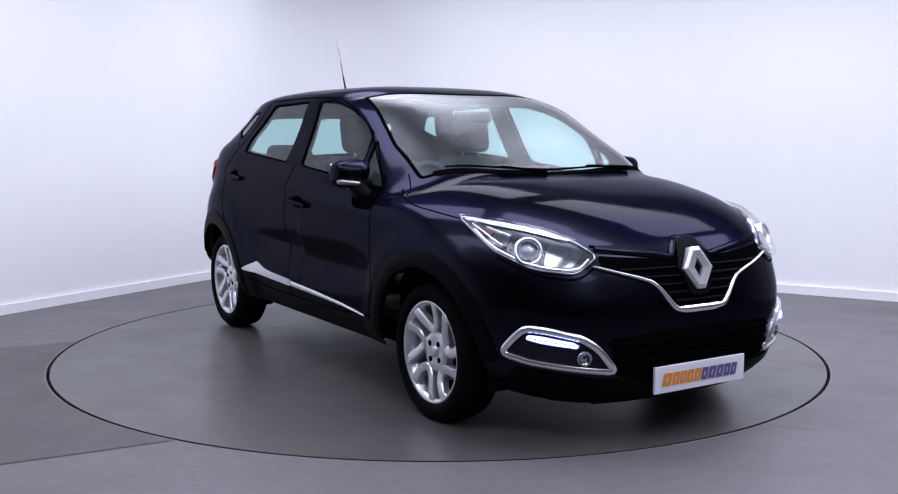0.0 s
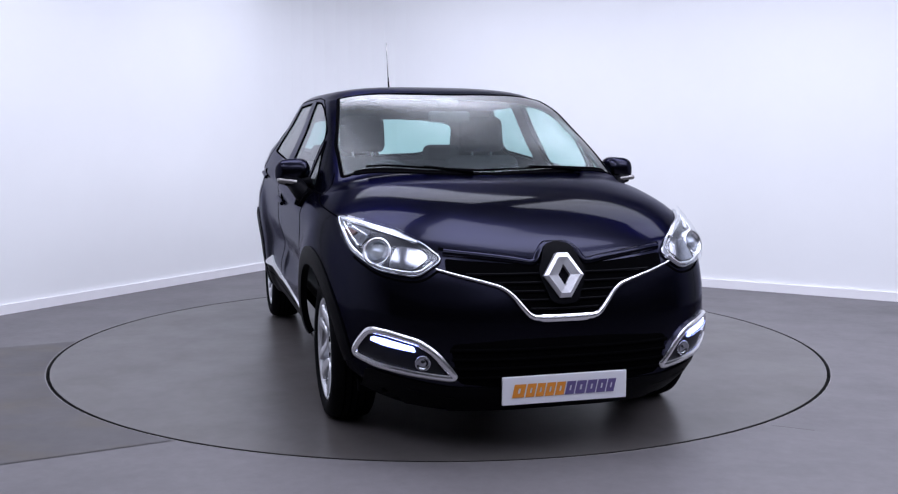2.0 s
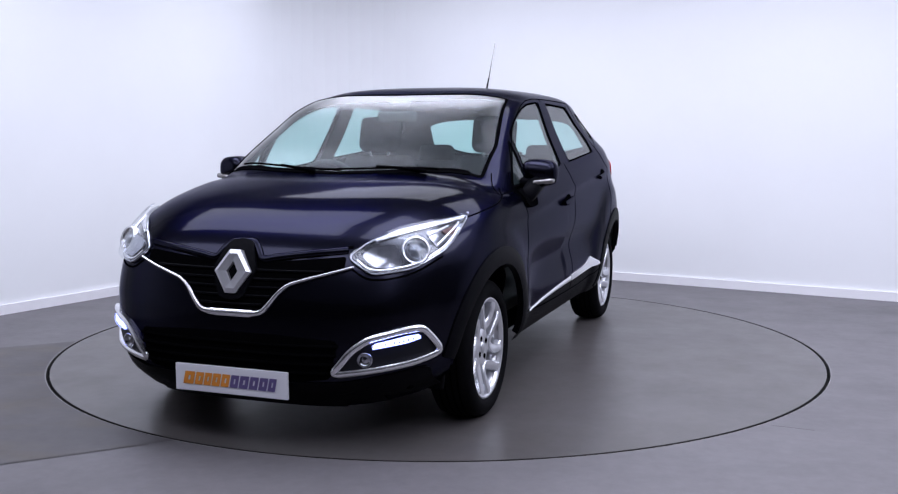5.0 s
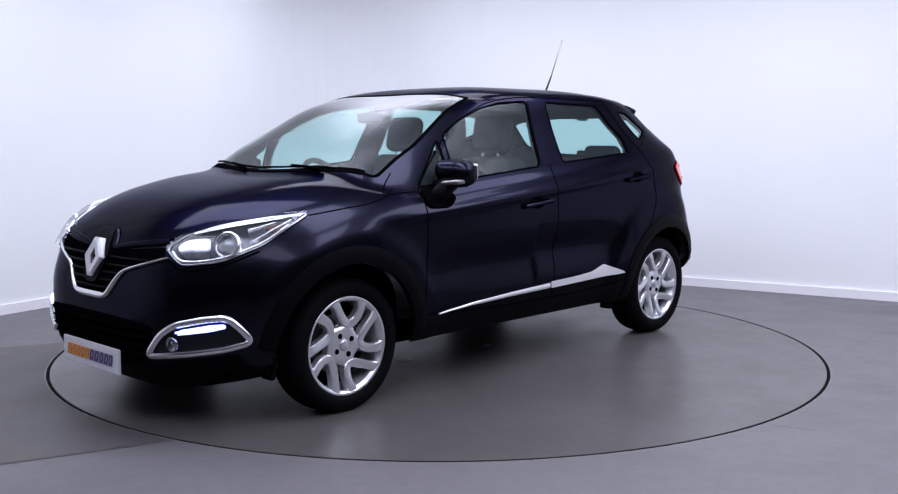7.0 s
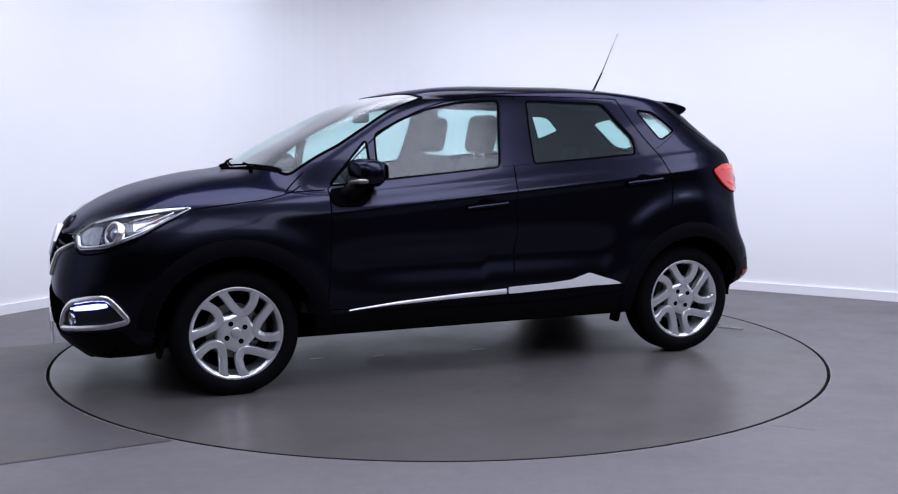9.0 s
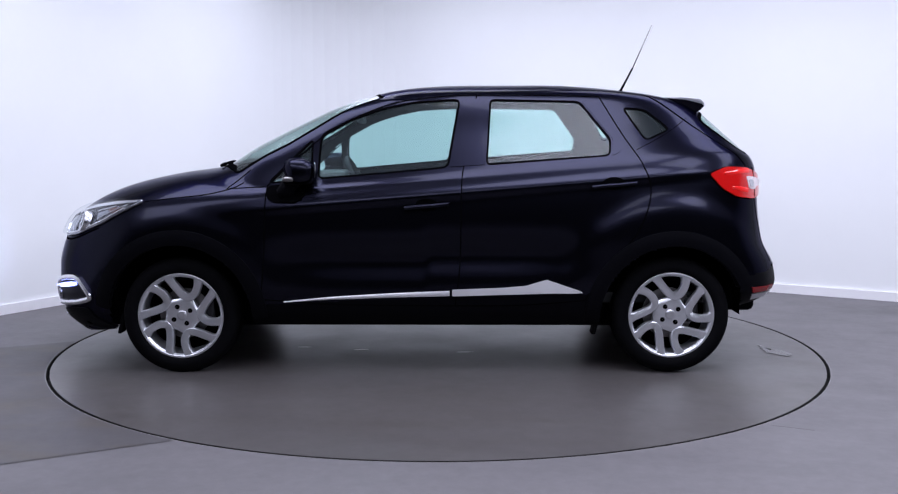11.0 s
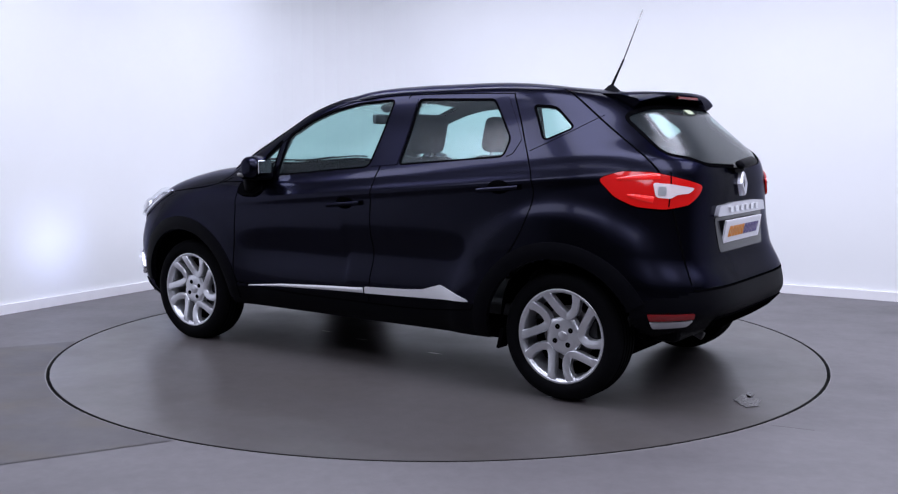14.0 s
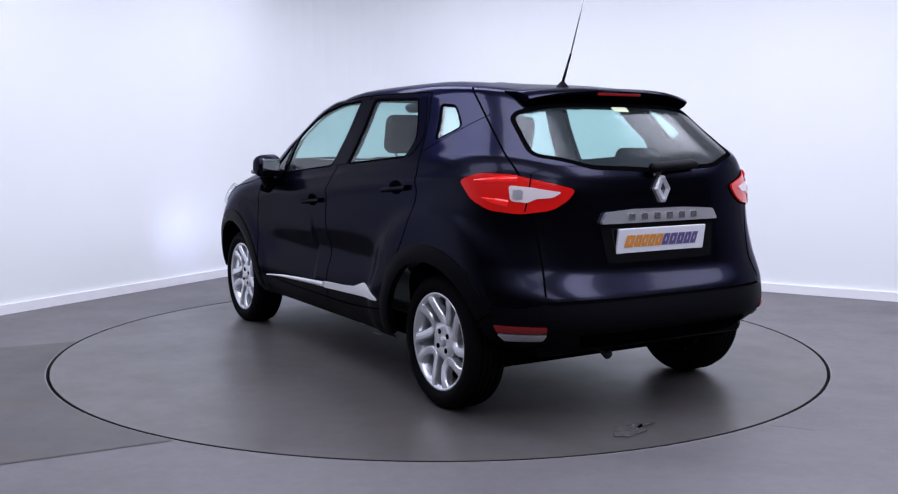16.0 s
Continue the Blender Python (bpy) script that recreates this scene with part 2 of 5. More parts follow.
def swept_wall(name, path, z0, z1, out, thick, mat, label):
    """A wall along a path, thick towards the outside."""
    verts, faces = [], []
    for i, p in enumerate(path):
        d = (path[min(i + 1, len(path) - 1)] - path[max(i - 1, 0)]).normalized()
        nrm = Vector((-d.y, d.x, 0)) * out
        for q in (p, p + nrm * thick):
            for z in (z0, z1):
                verts.append((q.x, q.y, z))
    for i in range(len(path) - 1):
        a, b = 4 * i, 4 * i + 4
        faces += [(a, b, b + 1, a + 1), (a + 2, a + 3, b + 3, b + 2), (a + 1, b + 1, b + 3, a + 3), (a, a + 2, b + 2, b)]
    n = 4 * (len(path) - 1)
    faces += [(0, 1, 3, 2), (n, n + 2, n + 3, n + 1)]
    ob = mesh_object(name, verts, faces, mat, smooth=False)
    return tagged(ob, label, kind="structure")


def build_room():
    path = wall_path()
    swept_wall("wall_north", path, 0.0, ROOM_H, 1, 0.15, M_WALL, "smooth white painted studio wall with a coved corner")
    board = [p for p in path]
    swept_wall("baseboard", board, 0.0, 0.070, -1, 0.020, M_SKIRT, "white painted skirting board along the studio wall")
    far = [room(0, ROOM_B), room(ROOM_A, ROOM_B), room(ROOM_A, 0)]
    swept_wall("wall_east", far[:2], 0.0, ROOM_H, 1, 0.15, M_BACKWALL, "plain grey wall closing the studio")
    swept_wall("wall_south", far[1:], 0.0, ROOM_H, 1, 0.15, M_BACKWALL, "plain grey wall closing the studio behind")
    c = [room(-0.2, -0.2, ROOM_H), room(ROOM_A + 0.2, -0.2, ROOM_H), room(ROOM_A + 0.2, ROOM_B + 0.2, ROOM_H), room(-0.2, ROOM_B + 0.2, ROOM_H)]
    verts = [(*v.xy, ROOM_H) for v in c] + [(*v.xy, ROOM_H + 0.15) for v in c]
    ob = mesh_object("ceiling", verts, [(0, 1, 2, 3), (4, 7, 6, 5), (0, 4, 5, 1), (1, 5, 6, 2), (2, 6, 7, 3), (3, 7, 4, 0)], M_CEIL, smooth=False)
    tagged(ob, "plain white painted ceiling of the studio", kind="structure")
    # floor sheet with a round opening for the platform
    n, r = 144, DISC_R + 0.009
    quad = [room(-0.3, -0.3), room(ROOM_A + 0.3, -0.3), room(ROOM_A + 0.3, ROOM_B + 0.3), room(-0.3, ROOM_B + 0.3)]
    verts, faces = [], []
    for k in range(n):
        a = 2 * math.pi * k / n
        d = Vector((math.cos(a), math.sin(a), 0))
        t = min(s for s in (hit_edge(d, quad[i], quad[(i + 1) % 4]) for i in range(4)) if s > 0)
        verts += [(d.x * r, d.y * r, -0.05), (d.x * r, d.y * r, 0), (d.x * t, d.y * t, 0)]
    for k in range(n):
        a, b = 3 * k, 3 * ((k + 1) % n)
        faces += [(a, a + 1, b + 1, b), (a + 1, a + 2, b + 2, b + 1)]
    ob = mesh_object("floor", verts, faces, M_FLOOR, smooth=False)
    tagged(ob, "grey matt vinyl studio floor with faint scuffs", kind="structure")
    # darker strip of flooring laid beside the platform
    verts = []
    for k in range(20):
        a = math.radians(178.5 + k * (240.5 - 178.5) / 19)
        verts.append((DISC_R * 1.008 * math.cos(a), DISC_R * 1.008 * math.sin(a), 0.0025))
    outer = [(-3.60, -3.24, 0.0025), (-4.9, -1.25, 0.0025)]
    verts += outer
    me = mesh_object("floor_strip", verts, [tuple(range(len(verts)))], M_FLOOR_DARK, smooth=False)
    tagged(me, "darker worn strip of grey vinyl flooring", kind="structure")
    crack = mesh_object("floor_scuff", [(1.44, -1.737, 0.003), (1.52, -1.772, 0.003), (1.60, -1.811, 0.003), (1.60, -1.816, 0.003), (1.52, -1.778, 0.003), (1.44, -1.741, 0.003)],
                        [(0, 1, 4, 5), (1, 2, 3, 4)], M_DAMP, smooth=False)
    tagged(crack, "thin dark scratch in the vinyl floor", kind="structure")
    lip = lathe_bm([(DISC_R + 0.0095, 0.0), (DISC_R + 0.010, 0.001), (DISC_R + 0.013, 0.001), (DISC_R + 0.0135, 0.0)], 144, "z")
    tagged(part("trim", lip, M_EDGE), "pale worn edge of the floor round the platform", kind="structure")
    # black bottom and outer lining stand in for the shade inside the gap
    pit = lathe_bm([(0.001, -0.06), (DISC_R + 0.0083, -0.06), (DISC_R + 0.0083, -0.002)], 64, "z")
    tagged(part("pit", pit, M_BLACKGAP), "dark gap around the turning platform", kind="structure")


def hit_edge(d, a, b):
    e = b - a
    den = d.x * e.y - d.y * e.x
    if abs(den) < 1e-9:
        return -1
    t = (a.x * e.y - a.y * e.x) / den
    s = (a.x * d.y - a.y * d.x) / den
    return t if -1e-6 <= s <= 1 + 1e-6 else -1


DISC_R = 2.208


def build_platform():
    base = tagged(new("turntable"), "round grey vinyl-covered turning platform flush with the floor", "turntable")
    part("deck", lathe_bm([(0.0, 0.0), (0.6, 0.0), (1.2, 0.0), (1.8, 0.0), (DISC_R - 0.009, 0.0), (DISC_R - 0.009, -0.045)], 144, "z"), M_DISC, base)
    # added black ring hides the lit deck edge, as shade in the gap
    part("deck_gap_shade", lathe_bm([(DISC_R - 0.0083, -0.045), (DISC_R - 0.0083, -0.002)], 144, "z"), M_BLACKGAP, base, "added black lining that gives the platform gap its shade")
    rnd = random.Random(4)

    def blot(name, x, y, rx, ry, turn, mat, label):
        n = 18
        verts = []
        for k in range(n):
            a = 2 * math.pi * k / n
            q = 1 + rnd.uniform(-0.25, 0.25)
            px, py = rx * q * math.cos(a), ry * q * math.sin(a)
            verts.append((x + px * math.cos(turn) - py * math.sin(turn), y + px * math.sin(turn) + py * math.cos(turn), 0.003))
        mesh_object(name, verts, [tuple(range(n))], mat, base, label, smooth=False)
    blot("scuff", 0.46, 0.19, 0.045, 0.010, 0.2, M_MARK, "pale scuff on the platform")
    blot("scuff", -0.145, 0.25, 0.05, 0.008, 0.1, M_MARK, "pale scuff on the platform")
    blot("scuff", 0.80, 0.12, 0.04, 0.008, 0.0, M_MARK, "pale scuff on the platform")
    blot("smear", -1.965, 0.233, 0.055, 0.120, 0.35, M_SMEAR, "faint shiny dried smear on the platform")
    blot("smear", -1.935, 0.110, 0.018, 0.060, 0.25, M_SMEAR, "faint shiny dried smear on the platform")
    return base


def build_lamps():
    first = None
    for a, b in LAMP_SPOTS:
        p = room(a, b, ROOM_H)
        m = pose(p.x, p.y, p.z, 0, 0, ROOM_YAW)
        if first is None:
            first = new("ceiling_light")
            tagged(first, "white ceiling light panel with a flat glowing diffuser", "ceiling light", "studio ceiling lights")
            bm = box_bm(-1.18, 1.18, -0.63, 0.63, -0.05, -0.004, 0.01)
            part("frame", bm, M_LAMPCASE, first)
            first.matrix_basis = m
        else:
            copy_thing(first, m)
        data = bpy.data.lights.new("panel_light", "AREA")
        data.shape, data.size, data.size_y = "RECTANGLE", 2.3, 1.2
        data.energy, data.color = LAMP_ROWS[a], (0.795, 0.822, 1.0)
        lo = new("panel_light", data)
        lo.matrix_basis = pose(p.x, p.y, p.z - 0.056, 0, 0, ROOM_YAW)


build_room()
turntable = build_platform()
build_lamps()


# ---- the car's skin: stacked outlines from the sill to the roof ----
# for each level: front centre x, z; side height and half width; rear centre x, z; squareness of the front and rear corners; rise of the side towards the rear
LEVEL_FRONT_X = [1.98, 2.085, 2.105, 2.10, 2.07, 2.005, 1.90, 1.70, 1.40, 1.17, 0.95, 0.70, 0.48, 0.27, 0.14, -0.06, -0.30]
LEVEL_FRONT_Z = [0.16, 0.27, 0.40, 0.54, 0.67, 0.80, 0.885, 0.975, 1.043, 1.075, 1.200, 1.325, 1.425, 1.487, 1.513, 1.535, 1.545]
LEVEL_SIDE_Z = [0.262, 0.33, 0.44, 0.57, 0.71, 0.83, 0.915, 0.970, 1.012, 1.05, 1.17, 1.29, 1.39, 1.450, 1.487, 1.526, 1.545]
LEVEL_WIDTH = [0.80, 0.838, 0.862, 0.873, 0.878, 0.872, 0.864, 0.853, 0.838, 0.812, 0.752, 0.698, 0.660, 0.631, 0.586, 0.40, 0.02]
LEVEL_REAR_X = [-1.78, -1.91, -1.965, -1.945, -1.880, -1.860, -1.856, -1.858, -1.852, -1.838, -1.755, -1.655, -1.565, -1.475, -1.39, -1.12, -0.60]
LEVEL_REAR_Z = [0.30, 0.37, 0.46, 0.555, 0.68, 0.83, 0.93, 0.99, 1.05, 1.10, 1.20, 1.30, 1.38, 1.428, 1.452, 1.495, 1.545]
LEVEL_SQUARE_F = [3.2, 3.3, 3.4, 3.4, 3.3, 3.2, 3.1, 3.1, 3.5, 4.4, 5.0, 5.2, 5.2, 5.0, 4.6, 3.2, 2.2]
LEVEL_SQUARE_R = [3.4, 3.9, 4.3, 4.3, 4.2, 4.0, 3.9, 3.8, 3.7, 3.7, 3.5, 3.4, 3.4, 3.4, 3.1, 2.4, 2.2]
LEVEL_TILT = [0.0, 0.0, 0.0, 0.0, 0.01, 0.03, 0.045, 0.055, 0.07, 0.085, 0.06, 0.035, 0.015, 0.012, 0.010, 0.008, 0.0]
WHEEL_X, WHEEL_Y = 1.297, 0.735
ARCH_R = 0.385


def knot_curve(values, t):
    """Smooth curve through evenly spaced knots, t from 0 to 1, without overshoot."""
    v = np.array(values, float)
    n = len(v)
    d = np.diff(v)
    m = np.zeros(n)
    for i in range(1, n - 1):
        if d[i - 1] * d[i] > 0:
            m[i] = 2 * d[i - 1] * d[i] / (d[i - 1] + d[i])
    m[0], m[-1] = d[0], d[-1]
    s = np.clip(np.asarray(t) * (n - 1), 0, n - 1 - 1e-9)
    i = s.astype(int)
    f = s - i
    return (2 * f ** 3 - 3 * f ** 2 + 1) * v[i] + (f ** 3 - 2 * f ** 2 + f) * m[i] + (-2 * f ** 3 + 3 * f ** 2) * v[i + 1] + (f ** 3 - f ** 2) * m[i + 1]


def outline(t, count):
    """One half outline at level t, from the front centre to the rear centre: count points."""
    xf, zf, zs, w, xr, zr, nf, nr, tilt = [float(knot_curve(c, np.array(t))) for c in (
        LEVEL_FRONT_X, LEVEL_FRONT_Z, LEVEL_SIDE_Z, LEVEL_WIDTH, LEVEL_REAR_X, LEVEL_REAR_Z, LEVEL_SQUARE_F, LEVEL_SQUARE_R, LEVEL_TILT)]
    xm_f = min(0.95, xf * 0.55 - 0.18) if xf > 0.3 else xf - 0.62
    xm_r = max(-0.85, xr * 0.45)
    if xm_r > xm_f:
        xm_r = xm_f = (xf + xr) / 2
    ph = np.linspace(0, math.pi / 2, 400)
    c, s = np.cos(ph), np.sin(ph)
    fx, fy = xm_f + (xf - xm_f) * c ** (2 / nf), w * s ** (2 / nf)
    rx, ry = xm_r + (xr - xm_r) * c ** (2 / nr), w * s ** (2 / nr)
    side = np.linspace(xm_f, xm_r, 200)[1:-1]
    x = np.concatenate([fx, side, rx[::-1]])
    y = np.concatenate([fy, np.full(len(side), w), ry[::-1]])
    rel = y / w
    z_side = zs - tilt * np.clip(x, -1.7, 0.9)
    z_side = z_side + 0.06 * np.clip((0.46 - zs) / 0.20, 0, 1) * np.clip((-1.40 - x) / 0.22, 0, 1)
    ahead = x > (xm_f + xm_r) / 2
    blend = np.where(ahead, rel ** 5.0, rel ** 3.0)
    z = np.where(ahead, zf, zr) * (1 - blend) + z_side * blend
    # sculpted sides: hollow lower doors, swollen wings round the wheels
    hollow = 0.040 * np.exp(-((z - 0.60 - 0.03 * (x < 0)) / 0.10) ** 2) * np.exp(-(np.abs(x + 0.02) / 0.78) ** 6)
    crease = 0.013 * np.exp(-((z - (0.945 - 0.085 * x)) / 0.030) ** 2) * np.exp(-(np.abs(x + 0.3) / 1.2) ** 6)
    swell = 0
    for wx in (WHEEL_X, -WHEEL_X):
        rad = np.hypot(x - wx, z - 0.31)
        reach, high = (0.535, 0.015) if wx > 0 else (0.610, 0.026)
        swell = swell + high / (1 + np.exp(np.clip((rad - reach) / 0.022, -40, 40)))
    side_only = np.clip((rel - 0.75) / 0.2, 0, 1)
    y = y + (swell + crease - hollow) * side_only
    seg = np.hypot(np.hypot(np.diff(x), np.diff(y)), np.diff(z))
    arc = np.concatenate([[0], np.cumsum(seg)])
    u = np.linspace(0, arc[-1], count)
    return np.stack([np.interp(u, arc, x), np.interp(u, arc, y), np.interp(u, arc, z)], -1)


N_U, N_V = 300, 200


def skin():
    """Both halves of the skin: points and quads."""
    levels = np.linspace(0, 1, N_V)
    rows = []
    for t in levels:
        half = outline(t, N_U)
        half[0, 1] = half[-1, 1] = 0.0
        other = half[-2:0:-1] * np.array([1, -1, 1])
        rows.append(np.concatenate([half, other]))
    pts = np.concatenate(rows)
    n = len(rows[0])
    quads = []
    for k in range(N_V - 1):
        for i in range(n):
            j = (i + 1) % n
            quads.append((k * n + i, k * n + j, (k + 1) * n + j, (k + 1) * n + i))
    return pts, np.array(quads)


SKIN_P, SKIN_Q = skin()
SKIN_TREE = BVHTree.FromPolygons([tuple(p) for p in SKIN_P], [tuple(int(i) for i in q) for q in SKIN_Q])
SKIN_C = SKIN_P[SKIN_Q].mean(1)
d1, d2 = SKIN_P[SKIN_Q[:, 2]] - SKIN_P[SKIN_Q[:, 0]], SKIN_P[SKIN_Q[:, 3]] - SKIN_P[SKIN_Q[:, 1]]
SKIN_N = np.cross(d1, d2)
SKIN_N /= np.linalg.norm(SKIN_N, axis=1, keepdims=True) + 1e-12
flip = np.sign((SKIN_N * (SKIN_C - np.array([0, 0, 0.8])) * np.array([0.3, 1, 1])).sum(1))
SKIN_N *= np.where(flip == 0, 1, flip)[:, None]

SIDE, OTHER, FRONT, BACK = Vector((0, -1, 0)), Vector((0, 1, 0)), Vector((-1, 0, 0)), Vector((1, 0, 0))
FRONT_DIAG, BACK_DIAG = Vector((-0.78, -0.62, 0)).normalized(), Vector((0.72, -0.69, 0)).normalized()
SCREEN_DIR, GLASS_DIR = Vector((-0.62, 0, -0.78)).normalized(), Vector((0.8, 0, -0.6)).normalized()


def onto(p, d):
    """A point moved along d onto the skin, with the skin's outward normal."""
    p = Vector(p)
    hit, nrm, _, _ = SKIN_TREE.ray_cast(p - d * 3.0, d)
    if hit is None:
        hit, nrm, _, _ = SKIN_TREE.find_nearest(p)
    if nrm.dot(d) > 0:
        nrm = -nrm
    return hit, nrm


def mirror_pts(pts):
    return [Vector((p[0], -p[1], p[2])) for p in pts]


def mirror_dir(d):
    return Vector((d.x, -d.y, d.z))


def flat_axes(d):
    e1 = d.cross(Vector((0, 0, 1))).normalized()
    return e1, e1.cross(d).normalized()


def inside(poly, q):
    """Which of the 2D points q lie in the polygon."""
    hit = np.zeros(len(q), bool)
    n = len(poly)
    for i in range(n):
        (x1, y1), (x2, y2) = poly[i], poly[(i + 1) % n]
        cross = (y1 > q[:, 1]) != (y2 > q[:, 1])
        with np.errstate(divide="ignore", invalid="ignore"):
            xi = (x2 - x1) * (q[:, 1] - y1) / (y2 - y1) + x1
        hit ^= cross & (q[:, 0] < xi)
    return hit


def skin_mask(outline_pts, d):
    """The skin's faces under an outline seen along d."""
    e1, e2 = flat_axes(d)
    poly = [(p.dot(e1), p.dot(e2)) for p in (Vector(v) for v in outline_pts)]
    q = np.stack([SKIN_C @ np.array(e1), SKIN_C @ np.array(e2)], -1)
    return inside(poly, q) & (SKIN_N @ np.array(d) < -0.02)


def patch(name, outline_pts, d, lift, thick, mat, parent, label="", step=0.035, round_edge=True):
    """A panel of the outline's shape laid on the skin, lifted off it and with an edge that goes down into it."""
    pts = dense(outline_pts, step, True)
    e1, e2 = flat_axes(d)
    flat = [(p.dot(e1), p.dot(e2)) for p in pts]
    nb = len(flat)
    lo, hi = np.min(flat, axis=0), np.max(flat, axis=0)
    gx, gy = np.meshgrid(np.arange(lo[0] + step / 2, hi[0], step), np.arange(lo[1] + step / 2, hi[1], step))
    grid = np.stack([gx.ravel(), gy.ravel()], -1)
    if len(grid):
        grid = grid[inside(flat, grid)]
        if len(grid):
            fl = np.array(flat)
            dist = np.min(np.linalg.norm(grid[:, None, :] - fl[None], axis=2), axis=1)
            grid = grid[dist > step * 0.45]
    vs = [Vector(p) for p in flat] + [Vector(p) for p in grid]
    vo, _, fo, orig, _, _ = geometry.delaunay_2d_cdt(vs, [(i, (i + 1) % nb) for i in range(nb)], [], 1, 1e-6)
    mid = sum(pts, Vector()) / nb
    base = mid.dot(d)
    top, low = [], []
    for v in vo:
        hit, nrm = onto(e1 * v.x + e2 * v.y + d * base, d)
        top.append(hit + nrm * lift)
        low.append(hit + nrm * (lift - thick))
    k = len(vo)
    faces = [tuple(f) for f in fo]
    edge = {}
    for f in faces:
        for i in range(len(f)):
            a, b = f[i], f[(i + 1) % len(f)]
            edge[(a, b)] = edge.get((a, b), 0) + 1
    rim = [(a, b) for a, b in edge if (b, a) not in edge]
    faces_all = faces + [(b, a, a + k, b + k) for a, b in rim]
    ob = mesh_object(name, top + low, faces_all, mat, parent, label)
    sharp(ob, 40)
    return ob


def sharp(ob, degrees):
    me = ob.data
    bm = bmesh.new()
    bm.from_mesh(me)
    bmesh.ops.recalc_face_normals(bm, faces=bm.faces)
    for e in bm.edges:
        if len(e.link_faces) == 2 and e.calc_face_angle(0) > radians(degrees):
            e.smooth = False
    bm.to_mesh(me)
    bm.free()


def band(name, line, d, width, lift, mat, parent, label="", closed=False, thick=0.006, step=0.03, crown=0.0, widths=None):
    """A strip that follows a line on the skin."""
    pts = dense(line, step, closed)
    n = len(pts)
    hits = [onto(p, d) for p in pts]
    prof = [(-0.5, -thick), (-0.5, 0.0), (-0.25, crown * 0.8), (0.0, crown), (0.25, crown * 0.8), (0.5, 0.0), (0.5, -thick)] if crown > 0 else \
        [(-0.5, -thick), (-0.5, 0.0), (0.5, 0.0), (0.5, -thick)]
    verts, faces = [], []
    m = len(prof)
    for i in range(n):
        a = hits[(i - 1) % n if closed else max(i - 1, 0)][0]
        b = hits[(i + 1) % n if closed else min(i + 1, n - 1)][0]
        p, nrm = hits[i]
        t = (b - a).normalized() if (b - a).length > 1e-6 else Vector((1, 0, 0))
        sdir = t.cross(nrm).normalized()
        wd = width if widths is None else float(np.interp(i / max(1, n - 1), np.linspace(0, 1, len(widths)), widths))
        for s, h in prof:
            verts.append(p + sdir * (s * wd) + nrm * (lift + h))
    for i in range(n if closed else n - 1):
        j = (i + 1) % n
        for k in range(m - 1):
            faces.append((i * m + k, j * m + k, j * m + k + 1, i * m + k + 1))
    if not closed:
        faces += [tuple(range(m)), tuple(reversed([(n - 1) * m + k for k in range(m)]))]
    ob = mesh_object(name, verts, faces, mat, parent, label)
    sharp(ob, 50)
    return ob


def side(pts):
    """Points of the side view (x, z) as places beside the car."""
    return [Vector((x, 0.9, z)) for x, z in pts]


def front(pts, x=2.1):
    return [Vector((x, y, z)) for y, z in pts]


# window outlines in the side view
WIN_QUARTER_FRONT = corners(side([(0.825, 1.005), (0.600, 1.235), (0.600, 1.022)]), 0.03)
WIN_FRONT = corners(side([(0.565, 1.028), (0.555, 1.258), (0.39, 1.342), (0.23, 1.396), (0.06, 1.430), (-0.178, 1.446), (-0.115, 1.088)]), 0.035)
WIN_REAR = corners(side([(-0.318, 1.103), (-0.342, 1.444), (-0.815, 1.434), (-0.970, 1.235), (-0.958, 1.152)]), 0.025)
WIN_QUARTER_REAR = corners(side([(-1.045, 1.402), (-1.165, 1.392), (-1.290, 1.290), (-1.155, 1.228)]), 0.03)
WINDSCREEN = corners([(1.172, 0.0, 1.072), (1.10, 0.36, 1.064), (1.0, 0.690, 1.040), (0.74, 0.676, 1.21), (0.48, 0.622, 1.37), (0.25, 0.582, 1.468), (0.285, 0.28, 1.482),
                      (0.30, 0.0, 1.487), (0.285, -0.28, 1.482), (0.25, -0.582, 1.468), (0.48, -0.622, 1.37), (0.74, -0.676, 1.21), (1.0, -0.690, 1.040),
                      (1.10, -0.36, 1.064)], 0.03)
REAR_GLASS = corners([(-1.84, 0.0, 1.100), (-1.82, 0.36, 1.113), (-1.72, 0.60, 1.180), (-1.55, 0.550, 1.405), (-1.57, 0.0, 1.42), (-1.55, -0.550, 1.405),
                      (-1.72, -0.60, 1.180), (-1.82, -0.36, 1.113)], 0.05)


